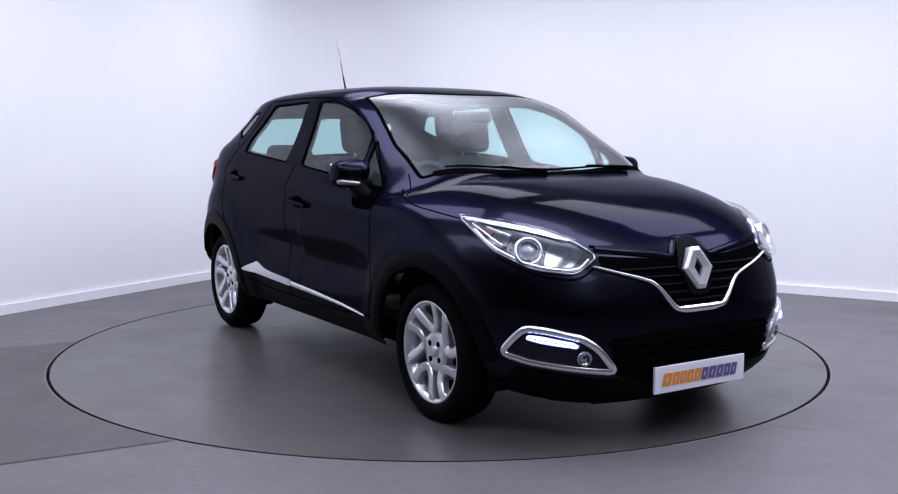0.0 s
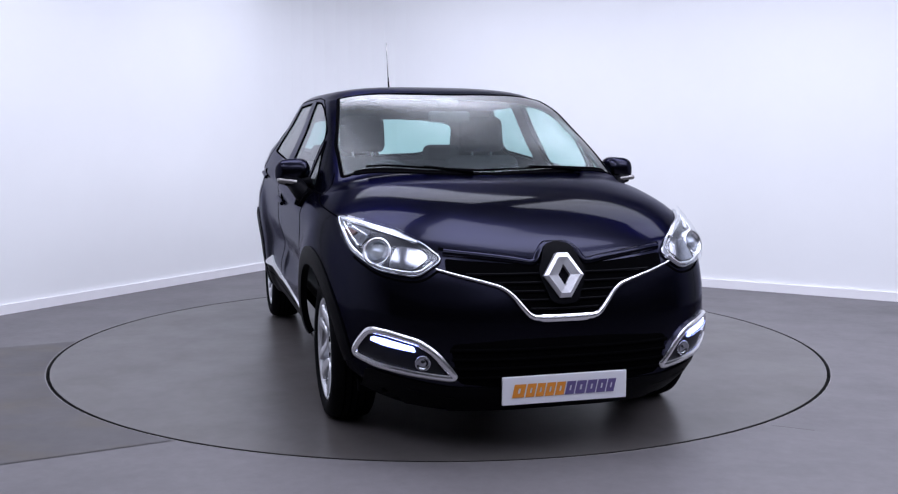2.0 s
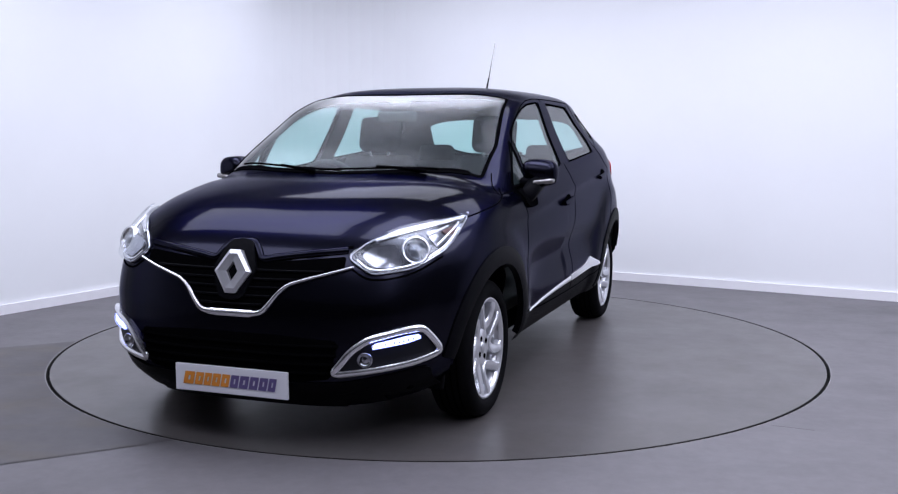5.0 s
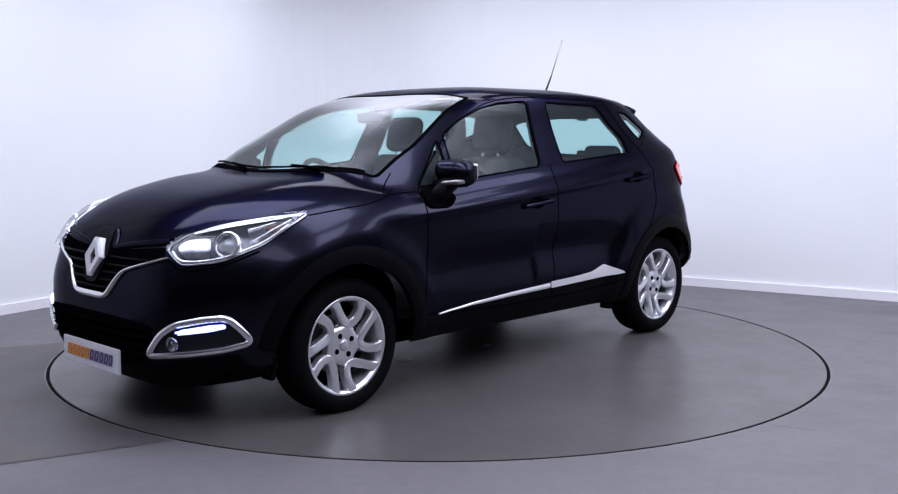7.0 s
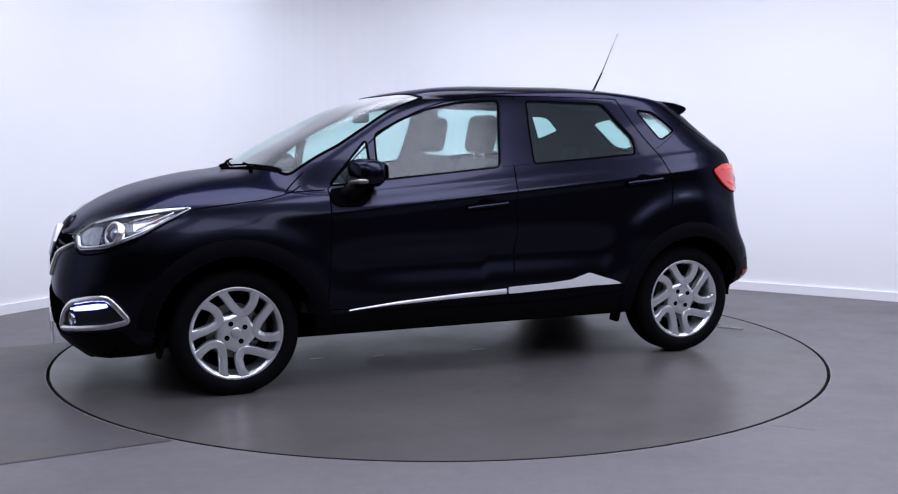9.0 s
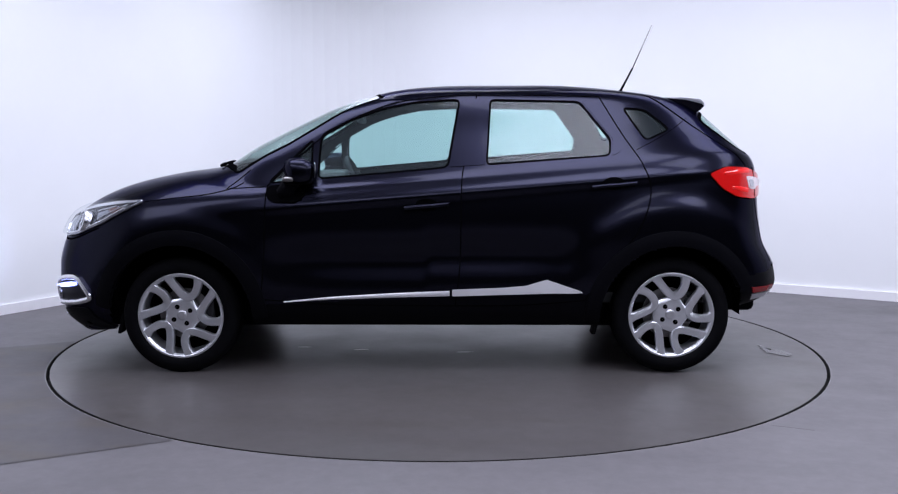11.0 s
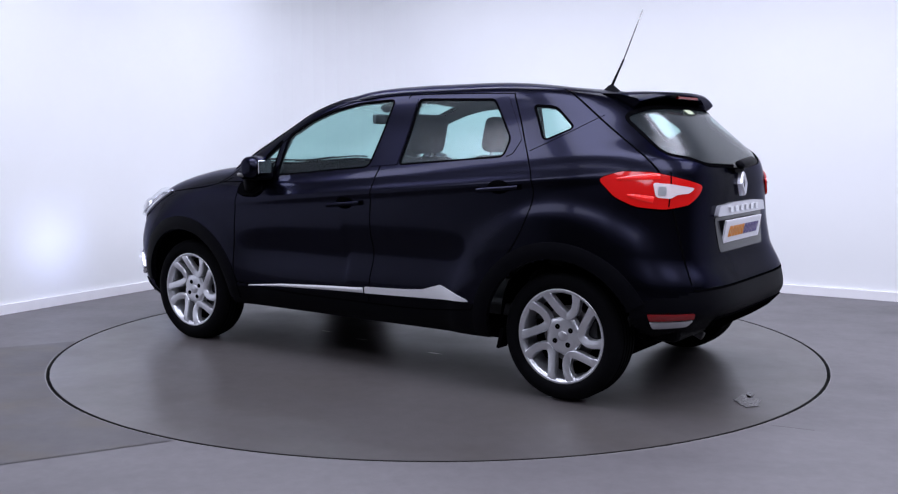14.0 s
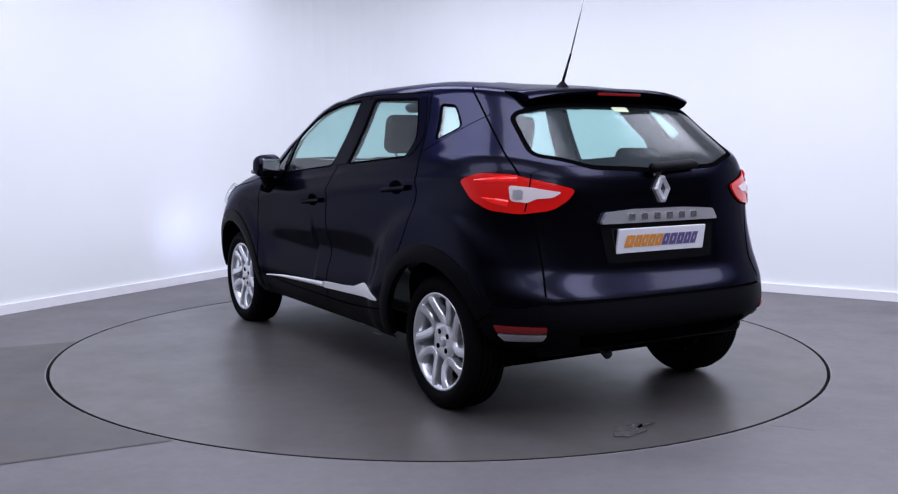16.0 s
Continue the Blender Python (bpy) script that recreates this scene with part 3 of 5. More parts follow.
# ---- the car ----
def panel(name, mask, parent, mat, label="", inset=0.0):
    """The skin's faces under a mask as one panel."""
    q = SKIN_Q[mask]
    used, inv = np.unique(q, return_inverse=True)
    pts = SKIN_P[used]
    if inset:
        nrm = np.zeros_like(SKIN_P)
        for k in range(4):
            np.add.at(nrm, SKIN_Q[:, k], SKIN_N)
        nrm /= np.linalg.norm(nrm, axis=1, keepdims=True) + 1e-9
        pts = pts - nrm[used] * inset
    ob = mesh_object(name, pts, inv.reshape(-1, 4), mat, parent, label)
    bm = bmesh.new()
    bm.from_mesh(ob.data)
    bmesh.ops.remove_doubles(bm, verts=bm.verts, dist=1e-5)
    bmesh.ops.recalc_face_normals(bm, faces=bm.faces)
    if bm.faces:
        far = max(bm.faces, key=lambda f: abs(f.calc_center_median().y) + abs(f.calc_center_median().x) * 0.3)
        c = far.calc_center_median()
        if far.normal.dot(Vector((c.x * 0.3, c.y, c.z - 0.8))) < 0:
            bmesh.ops.reverse_faces(bm, faces=bm.faces)
    bm.to_mesh(ob.data)
    bm.free()
    return ob


def build_body(car):
    x, y, z = SKIN_C.T
    nrm = SKIN_N
    hole = np.zeros(len(x), bool)
    for sh in (WIN_QUARTER_FRONT, WIN_FRONT, WIN_REAR, WIN_QUARTER_REAR):
        hole |= skin_mask(sh, SIDE) | skin_mask(mirror_pts(sh), OTHER)
    hole |= skin_mask(WINDSCREEN, SCREEN_DIR) & (x > 0.1) & (z > 1.03)
    hole |= skin_mask(REAR_GLASS, GLASS_DIR) & (x < -1.3) & (z > 1.08)
    arch = np.zeros(len(x), bool)
    for wx in (WHEEL_X, -WHEEL_X):
        arch |= (np.hypot(x - wx, z - 0.30) < ARCH_R) & (np.abs(y) > 0.45) & (np.abs(nrm[:, 1]) > 0.25)
    free = ~hole & ~arch
    left = y > 0
    sidey = np.abs(nrm[:, 1]) > 0.30
    belt = 1.045 - 0.085 * np.clip(x, -1.7, 0.9)
    f_split = 0.83 - 0.02 * (z < 0.5)
    door_line = -0.185 - 0.08 * np.clip(z - 1.05, 0, 1)
    rear_line = np.interp(z, [0.4, 0.55, 0.75, 0.95, 1.1, 1.25, 1.44], [-0.83, -0.93, -1.09, -1.165, -1.13, -1.04, -0.93])
    sill = sidey & (z <= np.interp(x, [-0.9, -0.14, 0.8], [0.432, 0.418, 0.372])) & (np.abs(x) < 1.3)
    frontdoor = sidey & (x < np.interp(z, [0.4, 0.99, 1.10, 1.25, 1.44], [0.86, 0.83, 0.72, 0.48, 0.05])) & (x > door_line) & ~sill & (z < 1.470)
    reardoor = sidey & (x <= door_line) & (x > rear_line) & ~sill & (z < 1.470)
    fbump = (x > 1.25) & (z < np.interp(np.abs(y), [0, 0.1, 0.46, 0.75, 0.9], [0.80, 0.76, 0.78, 0.75, 0.72])) & ((x > 1.60) | (z < 0.45))
    bonnet = (x > 0.83) & (z > 0.76) & (np.abs(y) < np.interp(x, [0.8, 1.0, 1.4, 1.75, 2.0], [0.755, 0.775, 0.775, 0.68, 0.50])) & ~fbump
    wing = (x > 0.3) & (z < 1.08) & ~fbump & ~bonnet & ~frontdoor & ~sill
    rbump = (x < -1.25) & (z < np.interp(np.abs(y), [0, 0.55, 0.75, 0.9], [0.56, 0.56, 0.53, 0.52])) & ((x < -1.55) | (z < 0.42))
    gate = (x < -1.30) & (np.abs(y) < np.interp(z, [0.5, 0.9, 1.1, 1.25, 1.45], [0.66, 0.66, 0.69, 0.66, 0.58])) & (z >= 0.54) & (z < 1.46) & (x < np.interp(z, [0.5, 1.2, 1.46], [-1.6, -1.6, -1.40]))
    names = [("front_bumper", fbump, M_PAINT, False), ("bonnet", bonnet, M_PAINT, False), ("rear_bumper", rbump, M_PLASTIC, False),
             ("tailgate", gate & ~rbump, M_PAINT, False), ("sill", sill, M_PLASTIC, True), ("front_door", frontdoor, M_PAINT, True),
             ("rear_door", reardoor, M_PAINT, True), ("front_wing", wing, M_PAINT, True)]
    taken = np.zeros(len(x), bool)
    made = {}
    for nm, mk, mat, split in names:
        mk = mk & free & ~taken
        taken |= mk
        if split:
            for sd, s in (("l", left), ("r", ~left)):
                made[nm + sd] = panel(nm, mk & s, car, mat)
        else:
            made[nm] = panel(nm, mk, car, mat)
    made["shell"] = panel("body_shell", free & ~taken, car, M_PAINT, "roof, pillars and rear quarters in black-blue paint")
    inner = (~hole) & (z > 0.40) & (np.hypot(np.abs(x) - WHEEL_X, z - 0.30) > ARCH_R + 0.03) & ~((x > 0.95) & (z < 1.09))
    panel("interior_lining", inner, car, M_TRIM, "dark grey fabric and plastic cabin lining", inset=0.028)
    return made


def build_windows(car):
    for sh, nm in ((WIN_QUARTER_FRONT, "quarter_window"), (WIN_FRONT, "front_window"), (WIN_REAR, "rear_window"), (WIN_QUARTER_REAR, "rear_quarter_window")):
        for pts, d in ((sh, SIDE), (mirror_pts(sh), OTHER)):
            g = patch(nm, pts, d, -0.004, 0.004, M_GLASS, car, "green-tinted side glass")
            g.visible_shadow = False
            band("window_seal", pts, d, 0.010, 0.001, M_SEAL, g, "", closed=True, thick=0.012)
    g = patch("windscreen", WINDSCREEN, SCREEN_DIR, -0.003, 0.005, M_SCREEN, car, "green-tinted windscreen", step=0.05)
    g.visible_shadow = False
    band("windscreen_seal", WINDSCREEN, SCREEN_DIR, 0.018, 0.001, M_SEAL, g, "", closed=True, thick=0.012)
    g = patch("rear_glass", REAR_GLASS, GLASS_DIR, -0.003, 0.005, M_GLASS, car, "tinted tailgate glass", step=0.05)
    g.visible_shadow = False
    band("rear_glass_seal", REAR_GLASS, GLASS_DIR, 0.022, 0.001, M_SEAL, g, "", closed=True, thick=0.012)


def build_pillars(car):
    """Black pillar faces between the side windows."""
    mid = corners(side([(-0.126, 1.090), (-0.190, 1.449), (-0.332, 1.448), (-0.307, 1.102)]), 0.008)
    back = corners(side([(-0.970, 1.150), (-0.982, 1.235), (-0.826, 1.438), (-0.892, 1.448), (-1.035, 1.235), (-1.010, 1.165)]), 0.012)
    for sh, nm in ((mid, "pillar_cover"), (back, "door_frame_cover")):
        for pts, d in ((sh, SIDE), (mirror_pts(sh), OTHER)):
            patch(nm, pts, d, 0.003, 0.006, M_PAINT, car, "glossy dark pillar cover", step=0.03)


def build_seams(car):
    """Dark gaps between the panels."""
    lines = [
        spline(side([(0.86, 0.40), (0.845, 0.60), (0.835, 0.80), (0.83, 0.99)]), 6),
        spline(side([(-0.155, 0.37), (-0.18, 0.60), (-0.185, 0.95), (-0.195, 1.08), (-0.235, 1.30), (-0.268, 1.466)]), 6),
        spline(side([(-0.83, 0.40), (-0.93, 0.55), (-1.09, 0.75), (-1.165, 0.95), (-1.13, 1.10), (-1.04, 1.25), (-0.92, 1.462)]), 6),
        spline(side([(1.48, 0.905), (1.32, 0.925), (1.15, 0.945), (1.02, 0.975), (0.96, 1.005)]), 6),
        spline(side([(0.83, 0.99), (0.72, 1.10), (0.48, 1.292), (0.20, 1.416), (-0.05, 1.458), (-0.27, 1.468), (-0.60, 1.468), (-0.92, 1.462)]), 6),
        side([(0.845, 0.985), (0.94, 0.980), (1.045, 0.974), (0.99, 1.020), (0.93, 1.072)]),
        spline(side([(-1.10, 1.18), (-1.20, 1.23), (-1.30, 1.285), (-1.40, 1.35)]), 6),
        spline(side([(0.86, 0.40), (0.5, 0.372), (0.0, 0.365), (-0.5, 0.368), (-0.83, 0.40)]), 6),
    ]
    for ln in lines:
        for pts, d in ((ln, SIDE), (mirror_pts(ln), OTHER)):
            band("panel_gap", pts, d, 0.0025 if ln is lines[6] else 0.006, 0.0012, M_SEAL, car, thick=0.004, step=0.02)
    lip = spline(front([(0.47, 0.812), (0.34, 0.795), (0.20, 0.778), (0.105, 0.768), (0.075, 0.80), (0.05, 0.828), (0.0, 0.832)]), 5)
    lip = lip + [Vector((p.x, -p.y, p.z)) for p in reversed(lip[:-1])]
    band("bonnet_gap", lip, FRONT, 0.012, 0.002, M_SEAL, car, thick=0.006, step=0.02)
    tail = spline([(-1.215, 0.60, 1.478), (-1.33, 0.635, 1.405), (-1.48, 0.675, 1.30), (-1.62, 0.69, 1.185), (-1.745, 0.69, 1.07), (-1.80, 0.665, 0.90), (-1.84, 0.655, 0.75), (-1.86, 0.63, 0.58)], 6)
    for pts, d in ((tail, BACK_DIAG), (mirror_pts(tail), mirror_dir(BACK_DIAG))):
        band("tailgate_gap", pts, d, 0.009, 0.0012, M_SEAL, car, thick=0.004, step=0.02)
    edge = spline([(-1.9, y, 0.555) for y in (0.63, 0.4, 0.2, 0.0, -0.2, -0.4, -0.63)], 4)
    band("bumper_gap", edge, BACK, 0.012, 0.0012, M_SEAL, car, thick=0.004)


def build_cladding(car):
    """Arch trims, sills, bumper aprons and under-tray."""
    for wx in (WHEEL_X, -WHEEL_X):
        a0, a1 = (6, 180) if wx > 0 else (-2, 158)
        ln = side([(wx + (ARCH_R + 0.040) * math.cos(radians(a)), 0.30 + (ARCH_R + 0.040) * math.sin(radians(a))) for a in range(a0, a1 + 1, 6)])
        for pts, d in ((ln, SIDE), (mirror_pts(ln), OTHER)):
            band("arch_trim", pts, d, 0.080, 0.005, M_PLASTIC, car, "matt black wheel-arch flare", thick=0.03, crown=0.005)
        for sgn in (1, -1):
            verts, faces = [], []
            ang = list(range(0, 181, 10))
            for a in ang:
                c, s = math.cos(radians(a)), math.sin(radians(a))
                for yy in (0.845, 0.45):
                    verts.append((wx + ARCH_R * c, sgn * (yy - (0.11 * abs(c) ** 4 if yy > 0.8 else 0)), 0.30 + ARCH_R * s))
            n0 = len(verts)
            verts.append((wx, sgn * 0.45, 0.30))
            for i in range(len(ang) - 1):
                faces.append((2 * i, 2 * i + 1, 2 * i + 3, 2 * i + 2))
                faces.append((2 * i + 1, n0, 2 * i + 3))
            mesh_object("arch_liner", verts, faces, M_SEAL, car, "black wheel-arch liner")
    part("under_tray", box_bm(-1.60, 1.86, -0.68, 0.68, 0.225, 0.36, 0.03), M_SEAL, car, "black under-tray")
    part("rear_apron", box_bm(-1.80, -1.50, -0.62, 0.62, 0.30, 0.44, 0.03), M_PLASTIC, car)
    # lower front: dark intake, splitter lip
    low = corners(front([(0.455, 0.455), (0.42, 0.300), (0.30, 0.285), (-0.30, 0.285), (-0.42, 0.300), (-0.455, 0.455), (-0.2, 0.470), (0.2, 0.470)]), 0.03)
    patch("lower_grille", low, FRONT, 0.003, 0.012, M_SEAL, car, "black lower air intake")
    for k in range(4):
        zz = 0.325 + 0.036 * k
        wd = 0.43 + 0.008 * k
        band("grille_bar", front([(wd, zz), (0.2, zz - 0.003), (-0.2, zz - 0.003), (-wd, zz)]), FRONT, 0.013, 0.008, M_SEAL, car, thick=0.012, crown=0.003)
    apron = corners(front([(0.74, 0.335), (0.45, 0.285), (0.0, 0.275), (-0.45, 0.285), (-0.74, 0.335), (-0.72, 0.17), (-0.45, 0.165), (0.45, 0.165), (0.72, 0.17)]), 0.03)
    patch("front_apron", apron, FRONT, 0.006, 0.02, M_PLASTIC, car, "matt black lower bumper apron")
    # chrome strips low on the doors
    fr = [(0.745, 0.385), (0.50, 0.405), (0.20, 0.420), (-0.125, 0.432)]
    rr = [(-0.14, 0.436), (-0.35, 0.443), (-0.55, 0.450)]
    for flipit in (False, True):
        d = OTHER if flipit else SIDE
        pts = mirror_pts(side(fr)) if flipit else side(fr)
        band("door_strip", pts, d, 0.02, 0.004, M_BRIGHT, car, "slim chrome strip along the lower front door", thick=0.01, crown=0.004, widths=[0.006, 0.016, 0.022, 0.028])
        blade = corners(side([(-0.138, 0.452), (-0.40, 0.462), (-0.52, 0.472), (-0.632, 0.505), (-0.80, 0.452), (-0.82, 0.440), (-0.60, 0.432), (-0.138, 0.418)]), 0.008)
        patch("door_blade", mirror_pts(blade) if flipit else blade, d, 0.008, 0.012, M_BRIGHT, car, "chrome blade along the lower rear door", step=0.02)


def build_front(car):
    # upper grille with slats, chrome frame line and badge
    half = [(0.455, 0.775), (0.30, 0.762), (0.12, 0.748), (0.0, 0.748)]
    bottom = [(0.0, 0.552), (0.125, 0.556), (0.165, 0.585), (0.225, 0.650), (0.29, 0.678), (0.455, 0.722)]
    poly = front(half + [(-y, z) for y, z in reversed(half[:-1])] + [(-y, z) for y, z in reversed(bottom)][:-1] + bottom)
    grille = patch("grille", corners(poly, 0.012), FRONT, 0.004, 0.012, M_SEAL, car, "black upper grille")
    for k in range(5):
        zz = 0.585 + 0.033 * k
        wd = float(np.interp(zz, [0.56, 0.60, 0.65, 0.69, 0.73], [0.10, 0.165, 0.21, 0.30, 0.42]))
        band("slat", front([(wd, zz), (wd / 2, zz - 0.002), (-wd / 2, zz - 0.002), (-wd, zz)]), FRONT, 0.010, 0.010, M_PLASTIC, grille, thick=0.01, crown=0.003)
    line = [(0.490, 0.735), (0.40, 0.710), (0.30, 0.683), (0.245, 0.664), (0.205, 0.632), (0.165, 0.583), (0.135, 0.556), (0.09, 0.548), (0.0, 0.547)]
    line = line + [(-y, z) for y, z in reversed(line[:-1])]
    band("grille_chrome", spline(front(line), 4), FRONT, 0.022, 0.010, M_CHROME, car, "chrome line sweeping under the grille", thick=0.016, crown=0.007,
         widths=[0.010, 0.013, 0.016, 0.022, 0.028, 0.028, 0.022, 0.016, 0.013, 0.010])
    top = [(0.455, 0.800), (0.30, 0.784), (0.18, 0.768), (0.11, 0.758), (0.08, 0.79), (0.05, 0.818), (0.0, 0.822)]
    top = top + [(-y, z) for y, z in reversed(top[:-1])]
    band("bonnet_lip", spline(front(top), 4), FRONT, 0.030, 0.006, M_PAINT, car, "painted lip over the grille", thick=0.02, crown=0.008)
    diamond(car, Vector((2.085, 0, 0.712)), 0.083, 0.088, Vector((1, 0, 0.27)).normalized(), 0.03)
    back = corners(front([(0.0, 0.825), (0.055, 0.815), (0.10, 0.715), (0.055, 0.605), (0.0, 0.595), (-0.055, 0.605), (-0.10, 0.715), (-0.055, 0.815)]), 0.02)
    patch("badge_mount", back, FRONT, 0.018, 0.03, M_PLASTIC, car)
    number_plate(car, Vector((2.112, 0, 0.2705)), 1)
    for flipit in (False, True):
        head_lamp(car, flipit)
        fog_lamp(car, flipit)


def diamond(car, mid, half_w, half_h, nrm, depth):
    """A plain diamond ring badge."""
    side_v = Vector((0, 0, 1)).cross(nrm).normalized()
    up = nrm.cross(side_v)
    shape = [(0.28, 1.0), (1.0, 0.0), (0.28, -1.0), (-0.28, -1.0), (-1.0, 0.0), (-0.28, 1.0)]
    hole = [(0.0, 0.47), (0.30, 0.0), (0.0, -0.47), (0.0, -0.47), (-0.30, 0.0), (0.0, 0.47)]
    verts, faces = [], []
    for sc, h in ((1.0, -depth), (1.0, 0.0), (0.80, 0.008)):
        verts += [mid + side_v * (a * half_w * sc) + up * (b * half_h * sc) + nrm * h for a, b in shape]
    verts += [mid + side_v * (a * half_w) + up * (b * half_h) + nrm * 0.004 for a, b in hole]
    verts += [mid + side_v * (a * half_w) + up * (b * half_h) - nrm * depth for a, b in hole]
    for k in range(4):
        for i in range(6):
            j = (i + 1) % 6
            faces.append((k * 6 + i, k * 6 + j, k * 6 + 6 + j, k * 6 + 6 + i))
    mesh_object("badge", verts, faces, M_SATIN, car, "plain chrome diamond badge", smooth=False)


def number_plate(car, mid, way):
    """A white plate with slanting colour blocks where the writing stands."""
    ob = part("number_plate", box_bm(-0.006, 0.006, -0.26, 0.26, -0.0555, 0.0555, 0.003), M_PLATE, car, "white show plate with orange and purple lettering blocks")
    lean = 0 if way > 0 else 8
    ob.matrix_basis = pose(mid.x, mid.y, mid.z, 0, lean if way < 0 else 0, 0 if way > 0 else 180)
    xs = -0.222
    for k, wd in enumerate([0.052, 0.040, 0.036, 0.040, 0.040, 0.040, 0.044, 0.042, 0.040, 0.036]):
        mat = M_ORANGE if k < 5 else M_PURPLE
        glyph = [(0, 0), (wd * 0.92, 0), (wd * 0.92, 0.052), (0, 0.052)]
        inner = [(wd * 0.38, 0.016), (wd * 0.56, 0.016), (wd * 0.56, 0.036), (wd * 0.38, 0.036)]
        verts = []
        for pts in (glyph, inner):
            for a, b in pts:
                verts.append((0.0085, xs + a + (b * 0.22), b - 0.026))
        faces = [(0, 1, 5, 4), (1, 2, 6, 5), (2, 3, 7, 6), (3, 0, 4, 7)]
        mesh_object("lettering_block", verts, faces, mat, ob, "", smooth=False)
        xs += wd + 0.002


def head_lamp(car, flipit):
    d = mirror_dir(FRONT_DIAG) if flipit else FRONT_DIAG

    def m(pts):
        return mirror_pts(pts) if flipit else [Vector(p) for p in pts]
    shape = corners([(1.985, 0.462, 0.770), (1.945, 0.535, 0.706), (1.84, 0.665, 0.724), (1.72, 0.765, 0.785), (1.51, 0.805, 0.908), (1.66, 0.735, 0.895), (1.82, 0.62, 0.866), (1.93, 0.53, 0.822)], 0.03)
    lamp = patch("headlamp", m(shape), d, 0.004, 0.02, M_LAMPDARK, car, "clear headlamp with silver bowls", step=0.02)
    band("lamp_edge", m(shape), d, 0.009, 0.010, M_LAMPBASE, lamp, "", closed=True, thick=0.012, crown=0.003, step=0.015)
    top = [(1.90, 0.545, 0.828), (1.80, 0.635, 0.862), (1.66, 0.725, 0.888), (1.54, 0.79, 0.900)]
    band("silver_brow", spline(m(top), 6), d, 0.026, 0.010, M_CHROME, lamp, "bright silver brow strip", thick=0.008, crown=0.004, widths=[0.014, 0.024, 0.024, 0.010], step=0.02)
    bowl = corners([(1.95, 0.50, 0.775), (1.93, 0.545, 0.730), (1.86, 0.63, 0.735), (1.86, 0.61, 0.815), (1.925, 0.535, 0.805)], 0.02)
    patch("inner_bowl", m(bowl), d, 0.010, 0.012, M_LAMPBASE, lamp, "faceted silver reflector bowl", step=0.015)
    outer = corners([(1.74, 0.735, 0.795), (1.66, 0.76, 0.825), (1.55, 0.79, 0.880), (1.66, 0.735, 0.868), (1.74, 0.69, 0.855)], 0.02)
    patch("outer_bowl", m(outer), d, 0.008, 0.012, M_LAMPBASE, lamp, "", step=0.015)
    amber = corners([(1.66, 0.755, 0.835), (1.60, 0.775, 0.853), (1.62, 0.765, 0.87), (1.68, 0.735, 0.855)], 0.008)
    patch("indicator", m(amber), d, 0.013, 0.006, M_AMBER, lamp, "clear indicator with a faint pink tint", step=0.015)
    rim = [(1.60, 0.785, 0.862), (1.715, 0.758, 0.796), (1.835, 0.662, 0.738), (1.935, 0.540, 0.722), (1.965, 0.490, 0.758)]
    band("silver_rim", spline(m(rim), 6), d, 0.013, 0.012, M_CHROME, lamp, "bright silver line along the lower edge", thick=0.008, crown=0.004, step=0.02)
    for lo, hi in (((1.735, 0.735, 0.805), (1.585, 0.782, 0.882)), ((1.745, 0.705, 0.842), (1.640, 0.750, 0.872))):
        band("lamp_fin", m([lo, hi]), d, 0.007, 0.014, M_CHROME, lamp, "thin bright fin in the outer bowl", thick=0.006, crown=0.002, step=0.015)
    hit, nrm = onto(m([(1.81, 0.672, 0.790)])[0], d)
    nrm = (nrm + Vector((1, 0, 0)) * 0.7).normalized()
    ring = lathe_bm([(0.056, -0.02), (0.058, 0.012), (0.053, 0.018), (0.044, 0.010), (0.040, -0.004), (0.037, -0.012)], 32, "z")
    r = part("projector_ring", ring, M_CHROME, lamp, "chrome ring round the projector", smooth=True)
    lens = lathe_bm([(0.001, 0.016), (0.012, 0.014), (0.024, 0.008), (0.034, -0.002), (0.038, -0.012)], 28, "z")
    q = part("projector_lens", lens, M_BULGE, lamp, "round projector lens", smooth=True)
    for o in (r, q):
        o.matrix_basis = Matrix.Translation(hit + nrm * 0.008) @ nrm.to_track_quat("Z", "Y").to_matrix().to_4x4()
    cover = patch("clear_cover", m(shape), d, 0.032, 0.003, M_LENS, lamp, "clear plastic lamp cover", step=0.03)
    cover.visible_shadow = False
    under = [(1.99, 0.47, 0.735), (1.95, 0.54, 0.690), (1.85, 0.66, 0.706), (1.73, 0.765, 0.765)]
    band("lamp_gap", spline(m(under), 5), d, 0.008, 0.002, M_SEAL, car, thick=0.005, step=0.02)


